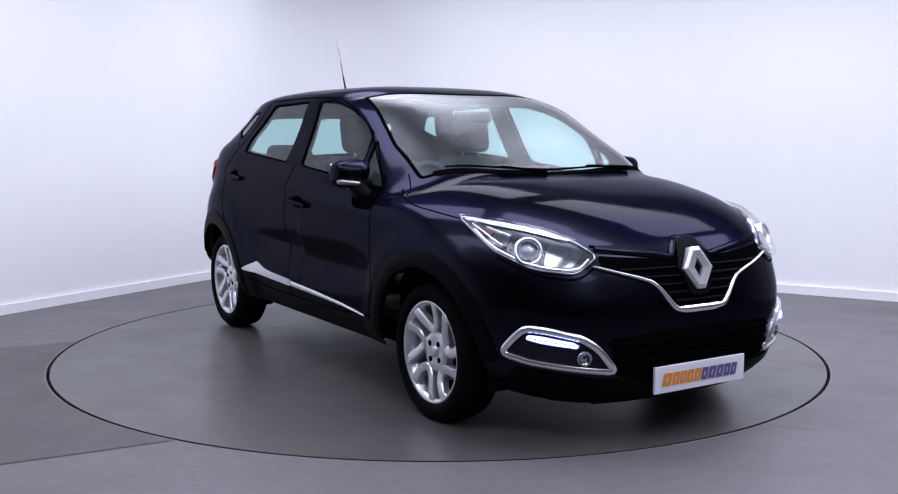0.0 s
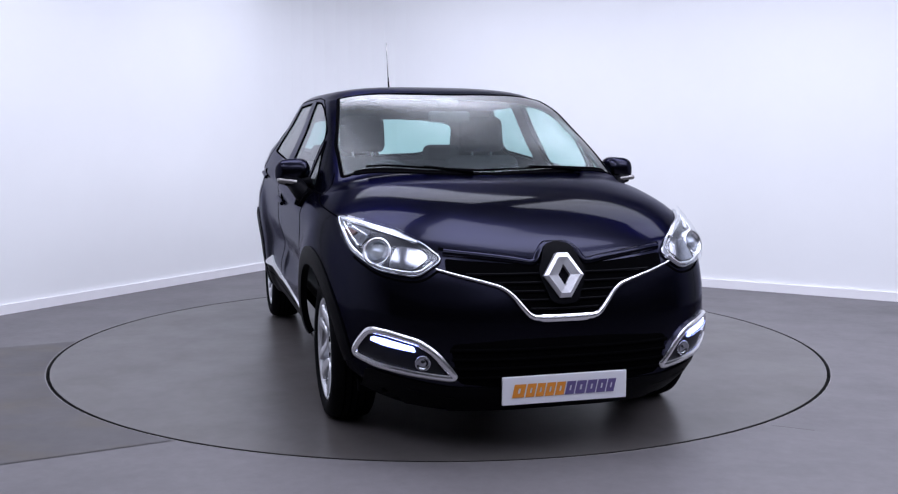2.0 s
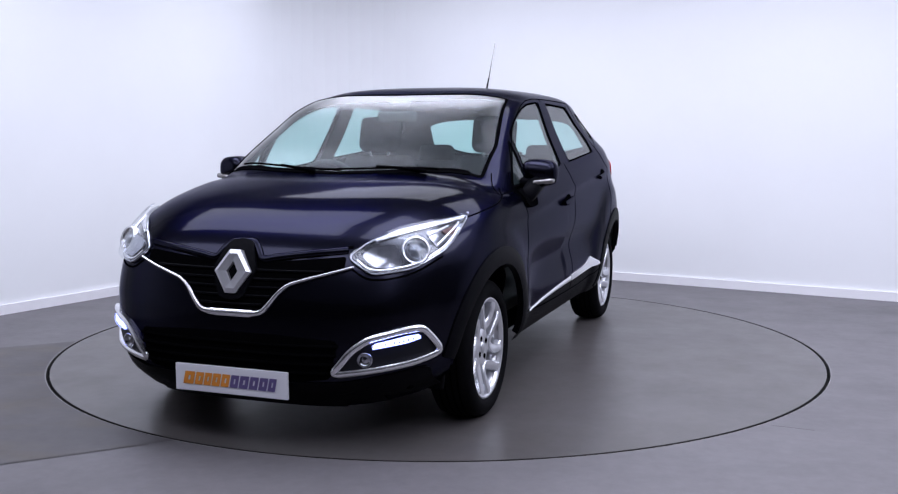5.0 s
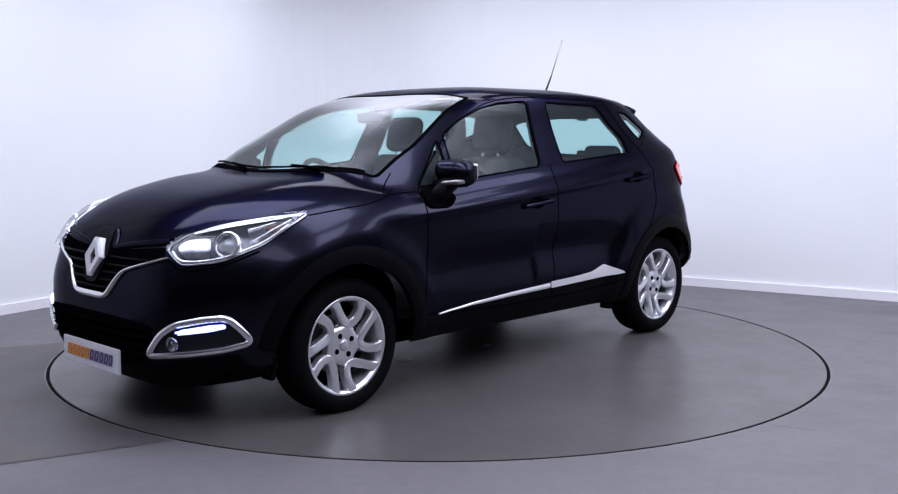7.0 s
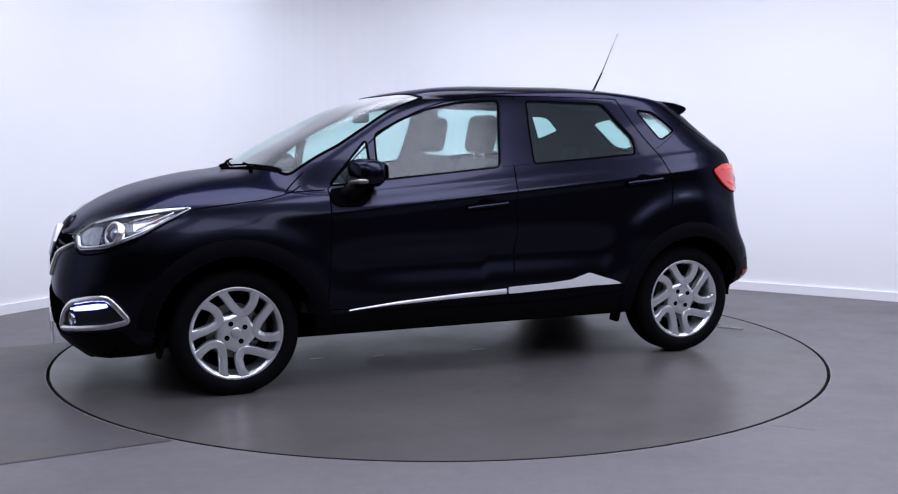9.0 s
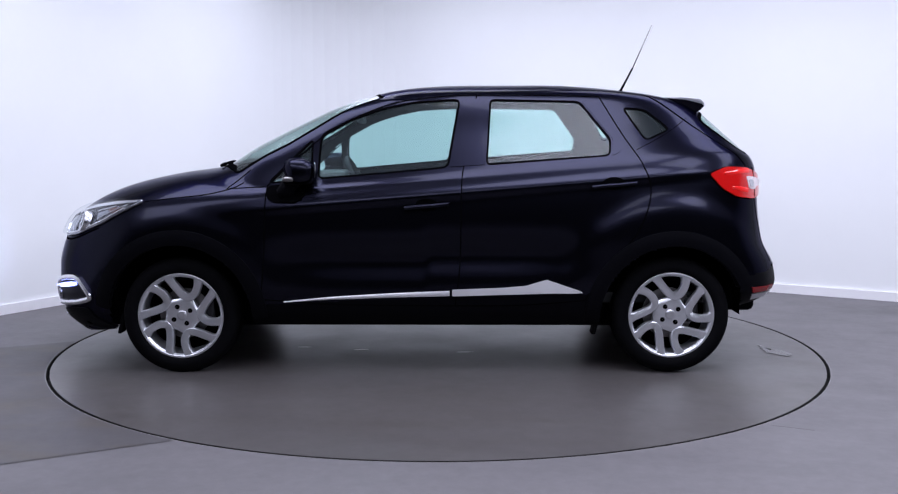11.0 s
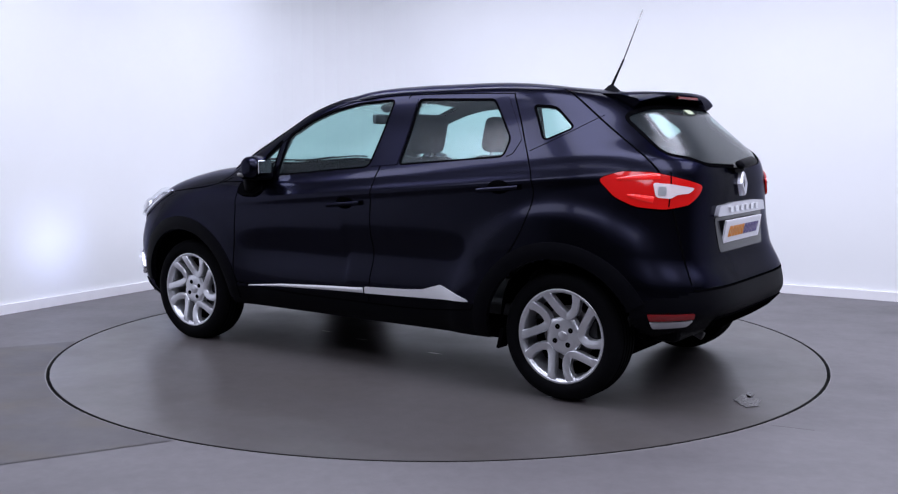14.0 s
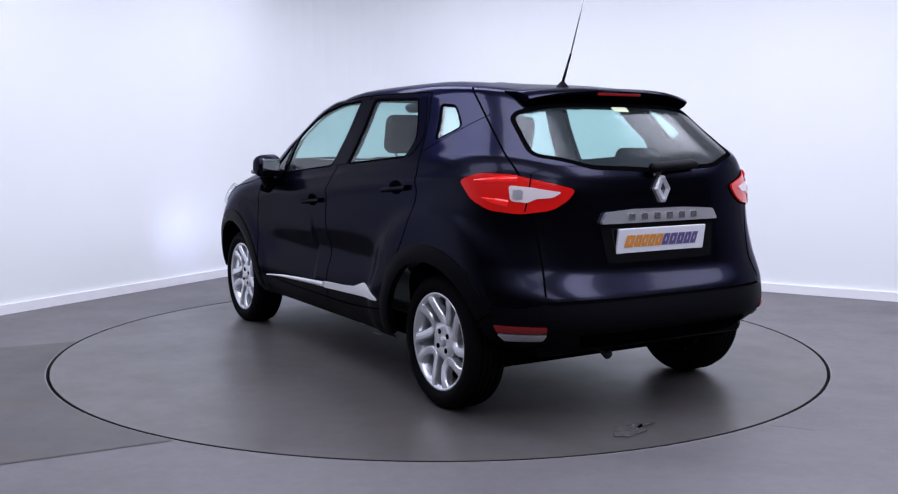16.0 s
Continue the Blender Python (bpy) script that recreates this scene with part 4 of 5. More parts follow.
def beam_bores(strip, spots):
    """Small square lens bores that send the running light straight ahead: bore, glowing sleeve and chip."""
    half, deep = 0.0030, 0.0155
    square = [(-1, -1), (1, -1), (1, 1), (-1, 1)]
    for p in spots:
        hit, _ = onto(p, FRONT)
        x0 = hit.x + 0.018
        for nm, mat, h0 in (("lens_bore", M_BORE, half), ("lens_sleeve", M_DRL, half + 0.0010)):
            verts = [(xx, p.y + a * h0, p.z + b * h0) for xx in (x0, x0 + deep) for a, b in square]
            mesh_object(nm, verts, [(k, (k + 1) % 4, (k + 1) % 4 + 4, k + 4) for k in range(4)] + [(0, 1, 2, 3)], mat, strip, smooth=False)
        verts = [(x0 + 0.002, p.y + a * half * 0.96, p.z + b * half * 0.96) for a, b in square]
        mesh_object("led_chip", verts, [(0, 1, 2, 3)], M_LED, strip, smooth=False)


def fog_lamp(car, flipit):
    d = mirror_dir(FRONT_DIAG) if flipit else FRONT_DIAG

    def m(pts):
        return mirror_pts(pts) if flipit else [Vector(p) for p in pts]
    shape = corners([(2.08, 0.435, 0.322), (2.05, 0.505, 0.420), (2.02, 0.565, 0.463), (1.95, 0.67, 0.490), (1.89, 0.740, 0.497), (1.855, 0.78, 0.445), (1.822, 0.808, 0.390),
                     (1.90, 0.73, 0.362)], 0.03)
    pod = patch("fog_pod", m(shape), d, 0.003, 0.015, M_POD, car, "black lamp pocket in the bumper", step=0.02)
    band("pod_frame", m(shape), d, 0.027, 0.014, M_CHROME, pod, "chrome frame round the lamp pocket", closed=True, thick=0.018, crown=0.007, step=0.015)
    strip = corners([(2.01, 0.572, 0.422), (2.005, 0.582, 0.444), (1.93, 0.685, 0.466), (1.895, 0.730, 0.469), (1.89, 0.735, 0.453), (1.93, 0.69, 0.440)], 0.008)
    glow = patch("running_light", m(strip), d, 0.012, 0.012, M_DRL, pod, "glowing blue-white running light strip", step=0.02)
    beam_bores(glow, [m([(2.1, 0.590 + 0.0135 * k, 0.436 + 0.0022 * k)])[0] for k in range(11)])
    hit, nrm = onto(m([(2.015, 0.545, 0.382)])[0], d)
    nrm = (nrm + Vector((0.8, 0, 0))).normalized()
    bowl = lathe_bm([(0.030, 0.0), (0.031, 0.012), (0.027, 0.014), (0.022, 0.008), (0.015, 0.004), (0.008, 0.008), (0.001, 0.010)], 28, "z")
    o = part("fog_light", bowl, M_LAMPBASE, pod, "round silver fog lamp", smooth=True)
    o.matrix_basis = Matrix.Translation(hit) @ nrm.to_track_quat("Z", "Y").to_matrix().to_4x4()


def build_rear(car):
    for flipit in (False, True):
        d = mirror_dir(BACK_DIAG) if flipit else BACK_DIAG

        def m(pts):
            return mirror_pts(pts) if flipit else [Vector(p) for p in pts]
        shape = corners([(-1.462, 0.80, 1.066), (-1.56, 0.76, 1.098), (-1.68, 0.68, 1.094), (-1.79, 0.53, 1.052), (-1.825, 0.455, 1.030), (-1.815, 0.49, 0.985), (-1.80, 0.56, 0.945),
                         (-1.74, 0.68, 0.928), (-1.65, 0.78, 0.942), (-1.56, 0.81, 0.985)], 0.03)
        shape = [Vector((p.x, p.y, p.z - 0.008)) for p in shape]
        lamp = patch("tail_lamp", m(shape), d, 0.012, 0.025, M_RED, car, "red wraparound tail lamp with clear insert", step=0.02)
        for lo, hi in (((-1.545, 0.775, 1.058), (-1.700, 0.665, 1.068)), ((-1.60, 0.775, 0.985), (-1.700, 0.715, 0.965))):
            strip = spline(m([lo, [(a + b) / 2 for a, b in zip(lo, hi)], hi]), 5)
            band("light_guide", strip, d, 0.022, 0.014, M_REDLIGHT, lamp, "bright red light guide", thick=0.006, crown=0.003, step=0.015, widths=[0.008, 0.024, 0.028])
        white = corners([(-1.685, 0.70, 1.040), (-1.74, 0.63, 1.032), (-1.80, 0.51, 1.012), (-1.79, 0.55, 0.990), (-1.755, 0.61, 0.985), (-1.745, 0.645, 0.968), (-1.70, 0.70, 0.975)], 0.015)
        patch("clear_insert", m(white), d, 0.015, 0.01, M_TAILWHITE, lamp, "clear white reversing insert", step=0.02)
        ring = corners([(-1.70, 0.685, 1.025), (-1.725, 0.655, 1.022), (-1.73, 0.66, 0.985), (-1.705, 0.69, 0.985)], 0.012)
        patch("bulb_lens", m(ring), d, 0.018, 0.006, M_SATIN, lamp, "clear bulb lens", step=0.015)
        split = [(-1.755, 0.64, 1.085), (-1.752, 0.645, 1.03), (-1.752, 0.655, 0.98), (-1.755, 0.67, 0.932)]
        band("lamp_split", m(split), d, 0.006, 0.014, M_SEAL, lamp, thick=0.004, step=0.02)
        band("lamp_shadow_gap", m(shape), d, 0.010, 0.003, M_SEAL, lamp, closed=True, thick=0.006, step=0.02)
        red = corners([(-1.72, 0.80, 0.458), (-1.86, 0.62, 0.455), (-1.86, 0.62, 0.43), (-1.73, 0.79, 0.428)], 0.006)
        patch("reflector", m(red), d, 0.006, 0.012, M_REFLECTOR, car, "red bumper reflector", step=0.02)
        wht = corners([(-1.73, 0.79, 0.422), (-1.86, 0.62, 0.424), (-1.85, 0.64, 0.392), (-1.75, 0.77, 0.388)], 0.01)
        patch("reversing_light", m(wht), d, 0.006, 0.012, M_SATIN, car, "clear bumper lamp", step=0.02)
    trim = corners([(-1.95, 0.345, 0.872), (-1.95, 0.315, 0.922), (-1.95, 0.15, 0.932), (-1.95, -0.15, 0.932), (-1.95, -0.315, 0.922), (-1.95, -0.345, 0.872)], 0.012)
    plinth = patch("tailgate_trim", trim, BACK, 0.022, 0.03, M_SATIN, car, "satin silver trim over the rear plate", step=0.03)
    for k in range(6):
        yy = 0.185 - 0.074 * k
        blk = corners([(-1.95, yy + 0.019, 0.886), (-1.95, yy - 0.019, 0.886), (-1.95, yy - 0.019, 0.914), (-1.95, yy + 0.019, 0.914)], 0.004)
        patch("name_block", blk, BACK, 0.027, 0.006, M_CHROME, plinth, step=0.02)
    recess = corners([(-1.95, 0.34, 0.868), (-1.95, -0.34, 0.868), (-1.95, -0.31, 0.70), (-1.95, 0.31, 0.70)], 0.02)
    patch("plate_recess", recess, BACK, 0.002, 0.01, M_GLOSSBLACK, car, step=0.04)
    hit, nrm = onto((-1.95, 0, 0.793), BACK)
    number_plate(car, hit + Vector((-0.010, 0, 0.002)), -1)
    hit, nrm = onto((-1.95, 0, 1.017), BACK)
    diamond(car, hit + nrm * 0.016, 0.048, 0.060, nrm, 0.02)
    # spoiler over the glass
    verts, faces = [], []
    n = 24
    reach = onto(Vector((-1.36, 0.9, 1.44)), SIDE)[0].y - 0.012
    for k in range(n + 1):
        s = -1 + 2 * k / n
        yy = reach * s * 0.985
        hit, _ = onto((-1.33, reach * s, 1.5), Vector((0, 0, -1)))
        drop = 0.040 * abs(s) ** 3
        tipx = -1.575 + 0.055 * abs(s) ** 2.5
        zt = 1.468 - drop
        verts += [hit + Vector((0, 0, 0.004)), Vector(((hit.x + tipx) / 2, yy, (hit.z + zt) / 2 + 0.010)), Vector((tipx + 0.01, yy, zt + 0.002)), Vector((tipx - 0.004, yy, zt - 0.012)),
                  Vector((tipx + 0.014, yy, zt - 0.030)), Vector((-1.47, yy * 0.96, 1.412 - drop))]
    for k in range(n):
        for i in range(5):
            a = k * 6 + i
            faces.append((a, a + 1, a + 7, a + 6))
    faces += [tuple(range(6)), tuple(reversed([n * 6 + i for i in range(6)]))]
    sp = mesh_object("spoiler", verts, faces, M_PAINT, car, "painted roof spoiler over the rear glass")
    sharp(sp, 45)
    part("brake_light", box_bm(-1.574, -1.556, -0.13, 0.13, 1.436, 1.450, 0.004), M_REFLECTOR, sp, "slim red high-level brake light")
    label = corners([(-1.62, 0.045, 1.383), (-1.62, -0.045, 1.383), (-1.60, -0.045, 1.410), (-1.60, 0.045, 1.410)], 0.006)
    patch("glass_label", label, GLASS_DIR, 0.004, 0.003, M_LABEL, car, "small pale green label on the rear glass", step=0.03)
    # rear wiper
    w = part("rear_wiper", box_bm(-0.026, 0.026, -0.15, 0.15, -0.018, 0.018, 0.016), M_PLASTIC, car, "black rear wiper", smooth=True)
    hit, nrm = onto((-1.9, -0.08, 1.155), GLASS_DIR)
    w.matrix_basis = Matrix.Translation(hit + nrm * 0.025) @ pose(0, 0, 0, -4, -35, 8)
    lug = part("wiper_pivot", lathe_bm([(0.001, 0.03), (0.018, 0.028), (0.024, 0.018), (0.026, -0.02)], 20, "z"), M_GLOSSBLACK, car, smooth=True)
    hit, nrm = onto((-1.9, 0.03, 1.135), GLASS_DIR)
    lug.matrix_basis = Matrix.Translation(hit + nrm * 0.012) @ nrm.to_track_quat("Z", "Y").to_matrix().to_4x4()
    tube("exhaust", [(-1.50, 0.18, 0.30), (-1.70, 0.19, 0.29), (-1.76, 0.20, 0.265)], 0.022, M_DARKMETAL, car, "dark exhaust tip")
    tow = corners([(-2.0, 0.50, 0.42), (-2.0, -0.50, 0.42), (-2.0, -0.44, 0.345), (-2.0, 0.44, 0.345)], 0.04)
    patch("diffuser", tow, BACK, 0.008, 0.015, M_SEAL, car, "black diffuser panel", step=0.05)


def build_wheel():
    """One alloy wheel about its own y axis, outer face towards +y."""
    wheel = new("wheel")
    prof = [(0.222, -0.09), (0.245, -0.098), (0.285, -0.095), (0.303, -0.082), (0.309, -0.06), (0.310, 0.0), (0.309, 0.055), (0.303, 0.078), (0.288, 0.093), (0.262, 0.100),
            (0.240, 0.096), (0.228, 0.086), (0.222, 0.07)]
    tyre = part("tyre", lathe_bm(prof, 72), M_RUBBER, wheel, "black road tyre", smooth=True)
    for gy in (-0.045, -0.015, 0.015, 0.045):
        part("tread_groove", lathe_bm([(0.3085, gy - 0.004), (0.3112, gy - 0.003), (0.3112, gy + 0.003), (0.3085, gy + 0.004)], 72), M_SEAL, tyre, smooth=True)
    part("barrel", lathe_bm([(0.226, 0.088), (0.229, 0.080), (0.224, 0.070), (0.216, 0.060), (0.206, 0.03), (0.200, -0.03), (0.205, -0.09)], 72), M_ALLOY, wheel, "silver rim barrel", smooth=True)
    part("back_plate", lathe_bm([(0.001, -0.035), (0.20, -0.035), (0.20, -0.045), (0.001, -0.045)], 48), M_SEAL, wheel)
    part("brake_disc", lathe_bm([(0.055, -0.012), (0.055, -0.004), (0.135, -0.004), (0.135, -0.020), (0.055, -0.020)], 48), M_DISCBRAKE, wheel, "steel brake disc", smooth=False)
    cal = part("brake_caliper", box_bm(-0.16, -0.09, -0.03, 0.015, -0.06, 0.07, 0.012), M_DARKMETAL, wheel)
    # five looped spokes, open to the rim
    loop = spline([(0.067, 0, 0.207), (0.046, 0, 0.176), (0.024, 0, 0.144), (-0.006, 0, 0.108), (-0.036, 0, 0.094), (-0.068, 0, 0.114), (-0.087, 0, 0.152), (-0.095, 0, 0.196)], 5)
    for k in range(5):
        turn = Matrix.Rotation(radians(72 * k), 3, "Y")
        verts, faces = [], []
        n = len(loop)
        for i, p in enumerate(loop):
            t = (loop[min(i + 1, n - 1)] - loop[max(i - 1, 0)]).normalized()
            out = Vector((t.z, 0, -t.x))
            r = p.length
            end = max(0.0, (r - 0.19) / 0.03)
            half = 0.0205 + 0.006 * end
            top = 0.0615 + 0.0225 * min(1, max(0, (r - 0.09) / 0.10)) ** 0.8
            for a, h in ((-1.0, -0.040), (-1.0, -0.007), (-0.80, -0.001), (-0.25, 0.0), (0.25, -0.0015), (0.80, -0.004), (1.0, -0.010), (1.0, -0.040)):
                verts.append(turn @ (p + out * (half * a) + Vector((0, top + h, 0))))
        for i in range(n - 1):
            for j in range(8):
                j2 = (j + 1) % 8
                faces.append((i * 8 + j, i * 8 + j2, i * 8 + 8 + j2, i * 8 + 8 + j))
        faces += [tuple(range(8)), tuple(reversed([(n - 1) * 8 + j for j in range(8)]))]
        ob = mesh_object("spoke", verts, faces, M_ALLOY, wheel, "looped silver spoke")
        sharp(ob, 30)
    # hub reaching out into the foot of every spoke loop
    verts, faces, seg = [(0, 0.060, 0)], [], 60
    for share, yy in ((0.30, 0.0585), (0.45, 0.0605), (0.70, 0.0610), (0.88, 0.0585), (1.0, 0.050), (1.0, 0.015)):
        for q in range(seg):
            a = 360.0 * q / seg
            near = abs((a - 21 + 36) % 72 - 36) / 36
            rr = (0.088 + 0.022 * (1 - near) ** 1.5) * share
            verts.append((-rr * math.sin(radians(a)), yy, rr * math.cos(radians(a))))
    for q in range(seg):
        q2 = (q + 1) % seg
        faces.append((0, 1 + q, 1 + q2))
        for lv in range(5):
            faces.append((1 + lv * seg + q, 1 + (lv + 1) * seg + q, 1 + (lv + 1) * seg + q2, 1 + lv * seg + q2))
    hub = mesh_object("hub", verts, faces, M_ALLOY, wheel, "silver hub flowing into the spokes")
    sharp(hub, 50)
    part("centre_cap", lathe_bm([(0.001, 0.067), (0.018, 0.066), (0.026, 0.062), (0.028, 0.055)], 32), M_SATIN, wheel, smooth=True)
    for k in range(4):
        a = radians(61 + 90 * k)
        o = part("bolt_hole", lathe_bm([(0.001, 0.0625), (0.0125, 0.0625), (0.0140, 0.055)], 16), M_SEAL, wheel, "dark wheel-bolt recess")
        o.matrix_basis = pose(0.050 * math.cos(a), 0, 0.050 * math.sin(a))
    part("rim_lip", lathe_bm([(0.206, 0.070), (0.216, 0.084), (0.226, 0.088), (0.229, 0.082), (0.224, 0.066)], 72), M_ALLOY, wheel, "polished rim lip", smooth=True)
    return wheel


def build_wheels(car):
    first = build_wheel()
    first.parent = car
    first.matrix_basis = pose(WHEEL_X, WHEEL_Y, 0.303, 0, 0, 0)
    tagged(first, "five twin-spoke silver alloy wheel with black tyre")
    for xx, yy, zz, rot, spin in ((-WHEEL_X, WHEEL_Y, 0.311, 0, 5), (WHEEL_X, -WHEEL_Y, 0.303, 180, 20), (-WHEEL_X, -WHEEL_Y, 0.311, 180, 35)):
        o = copy_thing(first, pose(xx, yy, zz, 0, 0, rot) @ pose(0, 0, 0, 0, spin, 0))
        o.parent = car


def build_mirrors(car):
    for sgn in (1, -1):
        bm = box_bm(0.540, 0.70, 0.80, 0.968, 1.008, 1.142, 0.052, 4)
        for v in bm.verts:
            t = (v.co.y - 0.80) / 0.185
            v.co.z += -0.012 * t + (0.02 * (1 - t) if v.co.z < 1.08 else 0)
            v.co.x += -0.03 * t + (0.0 if v.co.x < 0.61 else -0.02 * t)
            v.co.y *= sgn
        mir = part("door_mirror", bm, M_PAINT, car, "black door mirror with chrome indicator strip", smooth=True)
        lower = box_bm(0.54, 0.68, 0.79, 0.93, 1.002, 1.050, 0.018, 3)
        for v in lower.verts:
            v.co.y *= sgn
        part("mirror_base", lower, M_PLASTIC, mir, smooth=True)
        strip = box_bm(0.640, 0.694, 0.865, 0.962, 1.010, 1.034, 0.009, 2)
        for v in strip.verts:
            v.co.x += -0.25 * (v.co.y - 0.865)
            v.co.z += 0.10 * (v.co.y - 0.865)
            v.co.y *= sgn
        part("indicator_strip", strip, M_DISCBRAKE, mir, "chrome indicator strip", smooth=True)
        mir.location.x += 0.05
        pane = box_bm(0.531, 0.538, 0.825, 0.942, 1.040, 1.112, 0.002, 1)
        for v in pane.verts:
            t = (v.co.y - 0.80) / 0.185
            v.co.x += -0.03 * t
            v.co.y *= sgn
        part("mirror_glass", pane, M_MIRROR, mir, "mirror glass")
        arm = [(0.70, sgn * 0.80, 0.930), (0.675, sgn * 0.845, 0.970), (0.635, sgn * 0.875, 1.03)]
        tube("mirror_arm", arm, [0.052, 0.042, 0.048], M_PLASTIC, mir, "black mirror arm", 12)
        foot = corners(side([(0.775, 0.925), (0.775, 0.985), (0.70, 0.995), (0.60, 0.985), (0.57, 0.945), (0.62, 0.905), (0.74, 0.905)]), 0.02)
        patch("mirror_foot", foot if sgn > 0 else mirror_pts(foot), SIDE if sgn > 0 else OTHER, 0.010, 0.02, M_SEAL, mir, step=0.03)


def build_deflectors(car):
    """Rubber air deflectors hanging ahead of each wheel."""
    for x0 in (1.625, -0.925):
        for sgn in (1, -1):
            bm = box_bm(x0 - 0.012, x0 + 0.012, 0.66, 0.74, 0.190, 0.30, 0.008)
            for v in bm.verts:
                v.co.x += -0.25 * (v.co.z - 0.30)
                v.co.y *= sgn
            part("air_deflector", bm, M_RUBBER, car, "black rubber flap ahead of the wheel")


def build_handles(car):
    for x0, z0 in ((-0.005, 0.888), (-0.975, 1.0)):
        for sgn in (1, -1):
            d = SIDE if sgn > 0 else OTHER
            cup = [(x0 + 0.06 * math.cos(radians(a)), z0 + 0.008 + 0.033 * math.sin(radians(a))) for a in range(0, 360, 24)]
            pts = side(cup)
            patch("handle_recess", pts if sgn > 0 else mirror_pts(pts), d, 0.002, 0.006, M_SEAL, car, "dark handle recess", step=0.02)
            bar = spline(side([(x0 + 0.115, z0 - 0.010), (x0 + 0.04, z0 - 0.002), (x0 - 0.04, z0 + 0.004), (x0 - 0.115, z0 + 0.012)]), 5)
            band("door_handle", bar if sgn > 0 else mirror_pts(bar), d, 0.022, 0.018, M_PAINT, car, "black-blue door handle bar", thick=0.014, crown=0.006, step=0.015)


def build_top(car):
    hit, _ = onto((-1.140, 0, 1.6), Vector((0, 0, -1)))
    part_b = lathe_bm([(0.001, 0.032), (0.010, 0.030), (0.016, 0.020), (0.026, 0.008), (0.034, -0.004)], 20, "z")
    b = part("aerial_base", part_b, M_PLASTIC, car, "black aerial foot", smooth=True)
    b.matrix_basis = Matrix.Translation(hit) @ Matrix.Diagonal((1.6, 0.8, 1, 1))
    foot, joint, tip = hit + Vector((0, 0, 0.02)), Vector((-1.212, 0.006, 1.655)), Vector((-1.318, 0.016, 1.905))
    mast = tube("aerial", [foot, foot.lerp(joint, 0.55), joint], [0.008, 0.006, 0.005], M_PLASTIC, car, "thin roof aerial with black lower sleeve")
    tube("aerial_rod", [joint, joint.lerp(tip, 0.5), tip], [0.0038, 0.0034, 0.0030], M_DISCBRAKE, mast, "thin silver rod")
    # wipers at the foot of the windscreen
    for pts in (((1.06, 0.50, 1.055), (1.10, 0.25, 1.066), (1.145, -0.10, 1.080)), ((1.15, 0.02, 1.078), (1.09, -0.30, 1.066), (1.00, -0.58, 1.060))):
        ln = [onto(p, SCREEN_DIR) for p in spline(pts, 5)]
        tube("wiper_blade", [h + n * 0.007 for h, n in ln], 0.005, M_SEAL, car, "black windscreen wiper")
    for pts in (((1.12, 0.46, 1.050), (1.11, 0.36, 1.064), (1.105, 0.20, 1.074)), ((1.185, -0.10, 1.06), (1.15, -0.18, 1.074), (1.095, -0.32, 1.074))):
        ln = [onto(p, SCREEN_DIR) for p in spline(pts, 5)]
        tube("wiper_arm", [h + n * 0.013 for h, n in ln], [0.010] * 4 + [0.007] * 7, M_SEAL, car, "black wiper arm")
    scuttle = corners([(1.205, 0.0, 1.062), (1.135, 0.36, 1.052), (1.02, 0.64, 1.03), (0.985, 0.64, 1.045), (1.095, 0.36, 1.066), (1.165, 0.0, 1.075), (1.095, -0.36, 1.066), (0.985, -0.64, 1.045),
                       (1.02, -0.64, 1.03), (1.135, -0.36, 1.052)], 0.02)
    patch("scuttle", scuttle, SCREEN_DIR, 0.003, 0.01, M_SEAL, car, "black scuttle panel under the windscreen", step=0.04)


def rounded(name, x0, x1, y0, y1, z0, z1, bevel, mat, parent, label="", lean=0.0, pivot=None):
    bm = box_bm(x0, x1, y0, y1, z0, z1, bevel, 4)
    if lean:
        c, s = math.cos(radians(lean)), math.sin(radians(lean))
        px, pz = pivot
        for v in bm.verts:
            dx, dz = v.co.x - px, v.co.z - pz
            v.co.x, v.co.z = px + dx * c - dz * s, pz + dx * s + dz * c
    return part(name, bm, mat, parent, label, smooth=True)


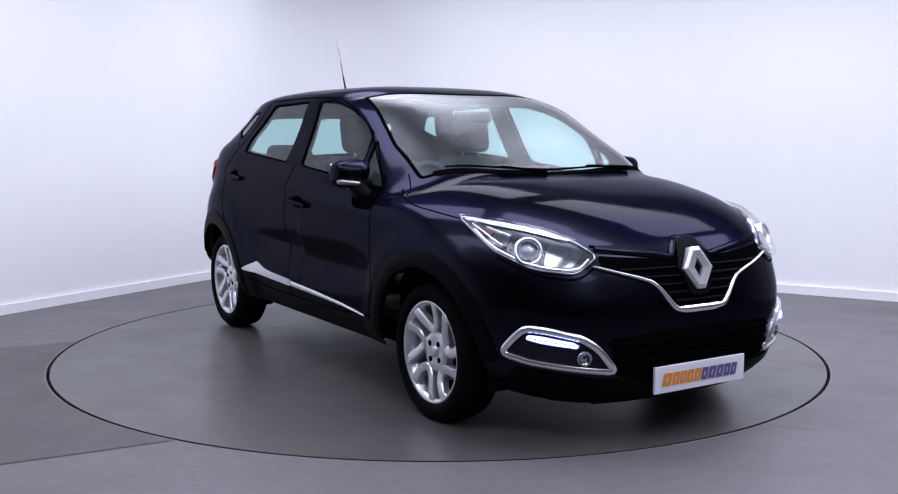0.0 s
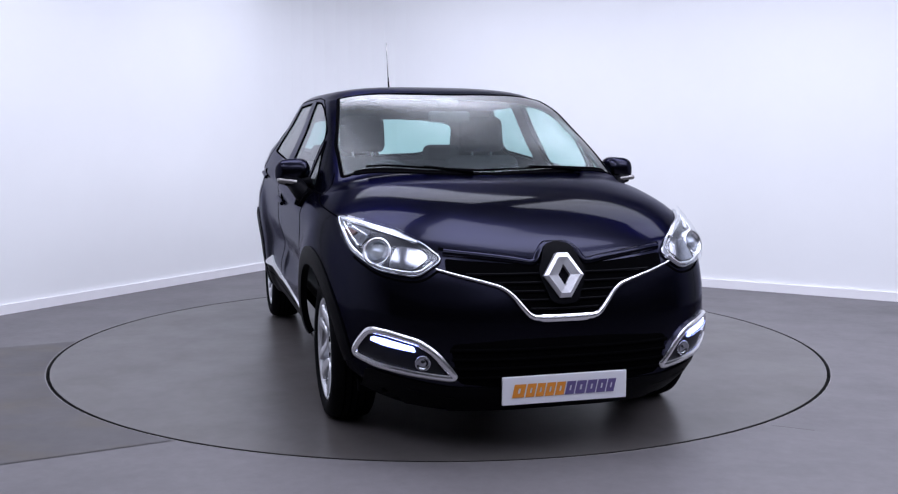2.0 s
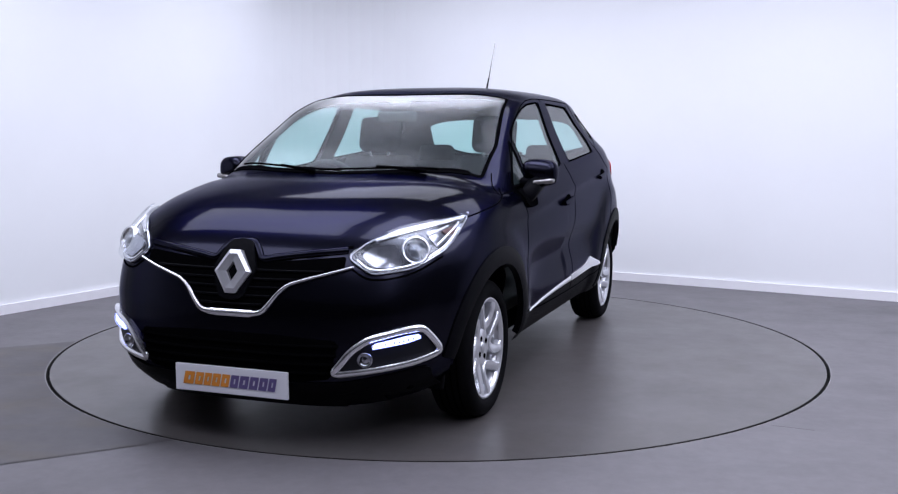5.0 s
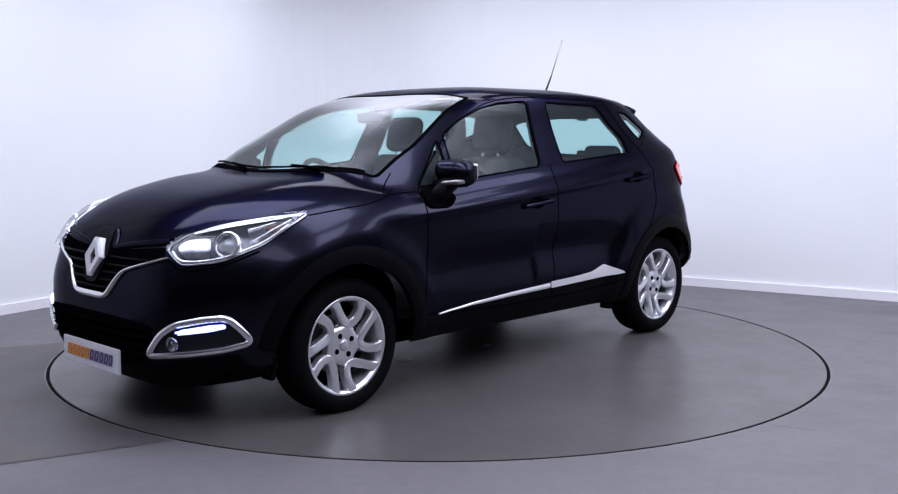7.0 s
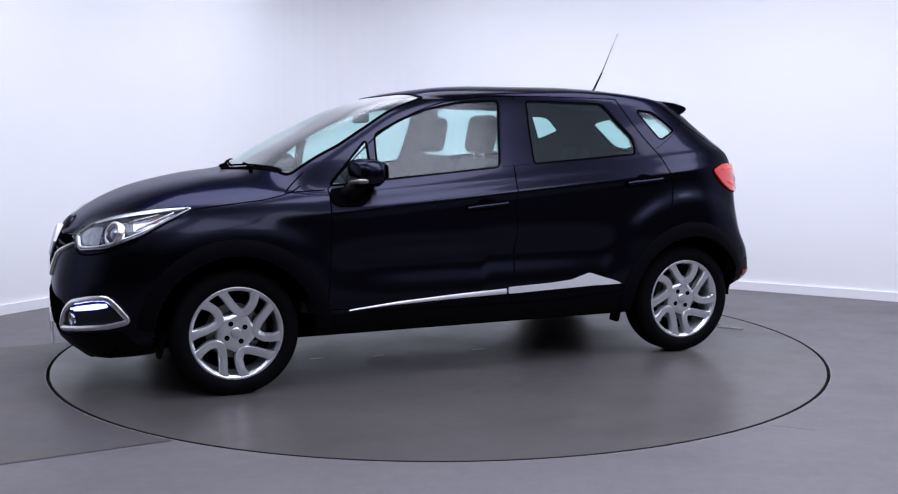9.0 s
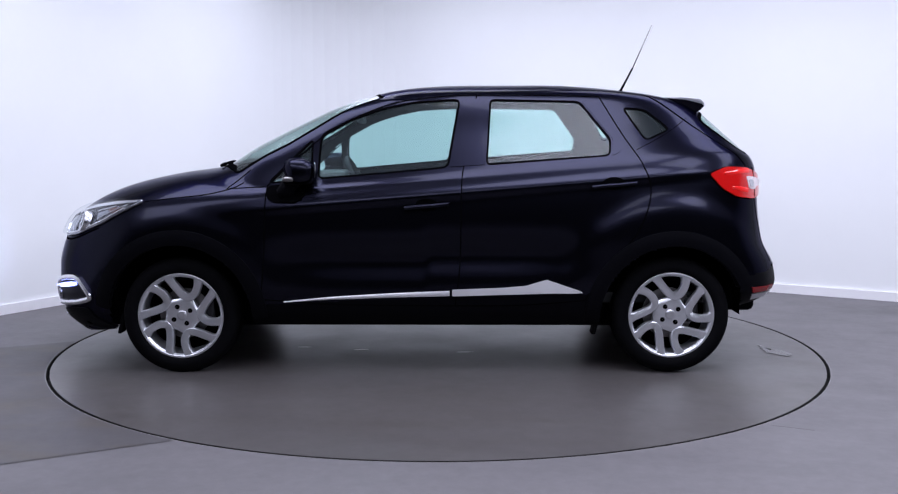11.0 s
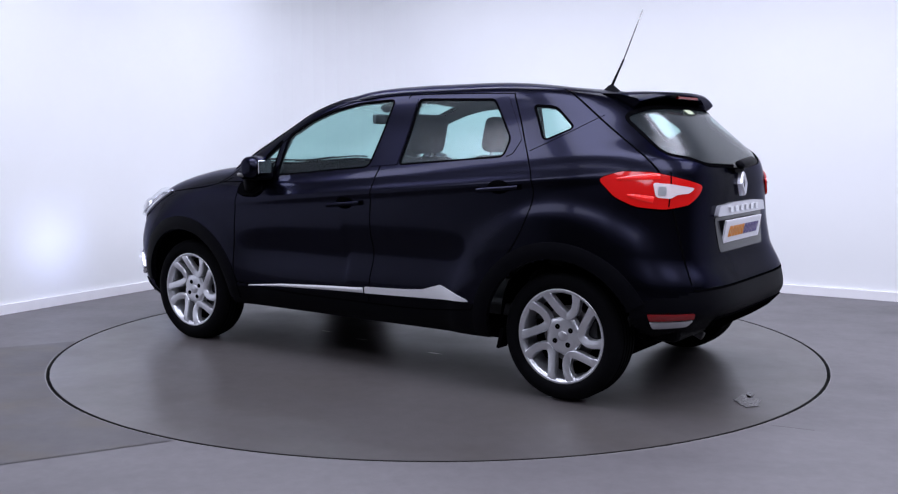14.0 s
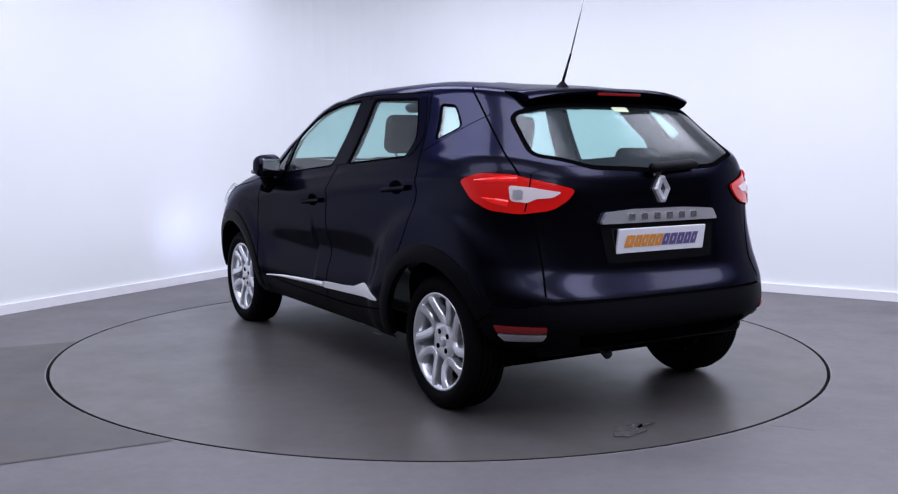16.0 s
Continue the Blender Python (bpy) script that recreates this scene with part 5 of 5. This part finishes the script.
def build_cabin(car):
    part("cabin_floor", box_bm(-1.60, 0.95, -0.72, 0.72, 0.36, 0.42, 0.01), M_TRIM, car)
    dash = rounded("dashboard", 0.50, 1.02, -0.71, 0.71, 0.62, 0.985, 0.09, M_DASH, car, "grey moulded dashboard")
    rounded("dash_cowl", 0.50, 0.72, -0.58, -0.18, 0.94, 1.035, 0.045, M_DASH, dash)
    for yy in (0.37, -0.37):
        seat = rounded("front_seat", -0.10, 0.44, yy - 0.25, yy + 0.25, 0.52, 0.70, 0.06, M_SEAT, car, "dark cloth front seat")
        rounded("backrest", -0.17, -0.03, yy - 0.235, yy + 0.235, 0.60, 1.15, 0.06, M_SEAT, seat, lean=12, pivot=(-0.07, 0.65))
        rounded("headrest", -0.12, -0.02, yy - 0.135, yy + 0.135, 1.165, 1.385, 0.048, M_SEAT, seat, lean=12, pivot=(-0.07, 0.65))
        for dy in (-0.06, 0.06):
            tube("headrest_post", [(-0.175, yy + dy, 1.10), (-0.190, yy + dy, 1.22)], 0.007, M_SATIN, seat)
    bench = rounded("rear_bench", -1.05, -0.60, -0.62, 0.62, 0.52, 0.72, 0.06, M_SEAT, car, "dark cloth rear bench")
    rounded("bench_back", -1.20, -1.05, -0.62, 0.62, 0.62, 1.10, 0.06, M_SEAT, bench, lean=16, pivot=(-1.10, 0.65))
    for yy in (0.40, -0.40):
        rounded("rear_headrest", -1.17, -1.07, yy - 0.13, yy + 0.13, 1.075, 1.215, 0.04, M_SEAT, bench, lean=16, pivot=(-1.10, 0.65))
    part("parcel_shelf", box_bm(-1.72, -1.22, -0.60, 0.60, 1.00, 1.025, 0.008), M_TRIM, car)
    wheel = tagged(new("steering_wheel"), "dark steering wheel on the right-hand side")
    wheel.parent = car
    bm = bmesh.new()
    n, k = 40, 10
    grid = [[bm.verts.new(((0.175 + 0.016 * math.cos(2 * math.pi * j / k)) * math.cos(2 * math.pi * i / n), (0.175 + 0.016 * math.cos(2 * math.pi * j / k)) * math.sin(2 * math.pi * i / n),
                            0.016 * math.sin(2 * math.pi * j / k))) for j in range(k)] for i in range(n)]
    for i in range(n):
        for j in range(k):
            bm.faces.new((grid[i][j], grid[(i + 1) % n][j], grid[(i + 1) % n][(j + 1) % k], grid[i][(j + 1) % k]))
    part("steering_rim", bm, M_SEAT, wheel, smooth=True)
    part("steering_boss", box_bm(-0.06, 0.06, -0.16, 0.16, -0.02, 0.02, 0.018), M_SEAT, wheel, smooth=True)
    wheel.matrix_basis = pose(0.45, -0.37, 0.955, 0, -62, 0)
    # rear-view mirror and sensor pod
    rounded("cabin_mirror", 0.385, 0.42, -0.115, 0.115, 1.325, 1.385, 0.014, M_DASH, car, "grey rear-view mirror")
    hit, nrm = onto((0.36, 0.0, 1.45), SCREEN_DIR)
    pod = part("sensor_pod", lathe_bm([(0.001, 0.0), (0.055, -0.001), (0.065, -0.012), (0.05, -0.04), (0.001, -0.05)], 24, "z"), M_DASH, car, "grey sensor pod behind the windscreen", smooth=True)
    pod.matrix_basis = Matrix.Translation(hit - nrm * 0.012) @ nrm.to_track_quat("Z", "Y").to_matrix().to_4x4()


def build_car():
    car = tagged(new("car"), "black-blue compact crossover car with silver alloy wheels parked on the turntable", "car")
    build_body(car)
    build_windows(car)
    build_pillars(car)
    build_seams(car)
    build_cladding(car)
    build_front(car)
    build_rear(car)
    build_mirrors(car)
    build_handles(car)
    build_deflectors(car)
    build_top(car)
    build_cabin(car)
    build_wheels(car)
    return car


car = build_car()


def motions():
    """The platform turns and carries the car with it."""
    rows_car, rows_deck = [], []
    for t, deg in TURN:
        c, s = math.cos(radians(deg)), math.sin(radians(deg))
        ox, oy = CAR_OFF
        rows_car.append((t, pose(c * ox - s * oy, s * ox + c * oy, 0, 0, 0, deg)))
        rows_deck.append((t, pose(0, 0, 0, 0, 0, deg)))
    walk(car, rows_car)
    walk(turntable, rows_deck)


motions()
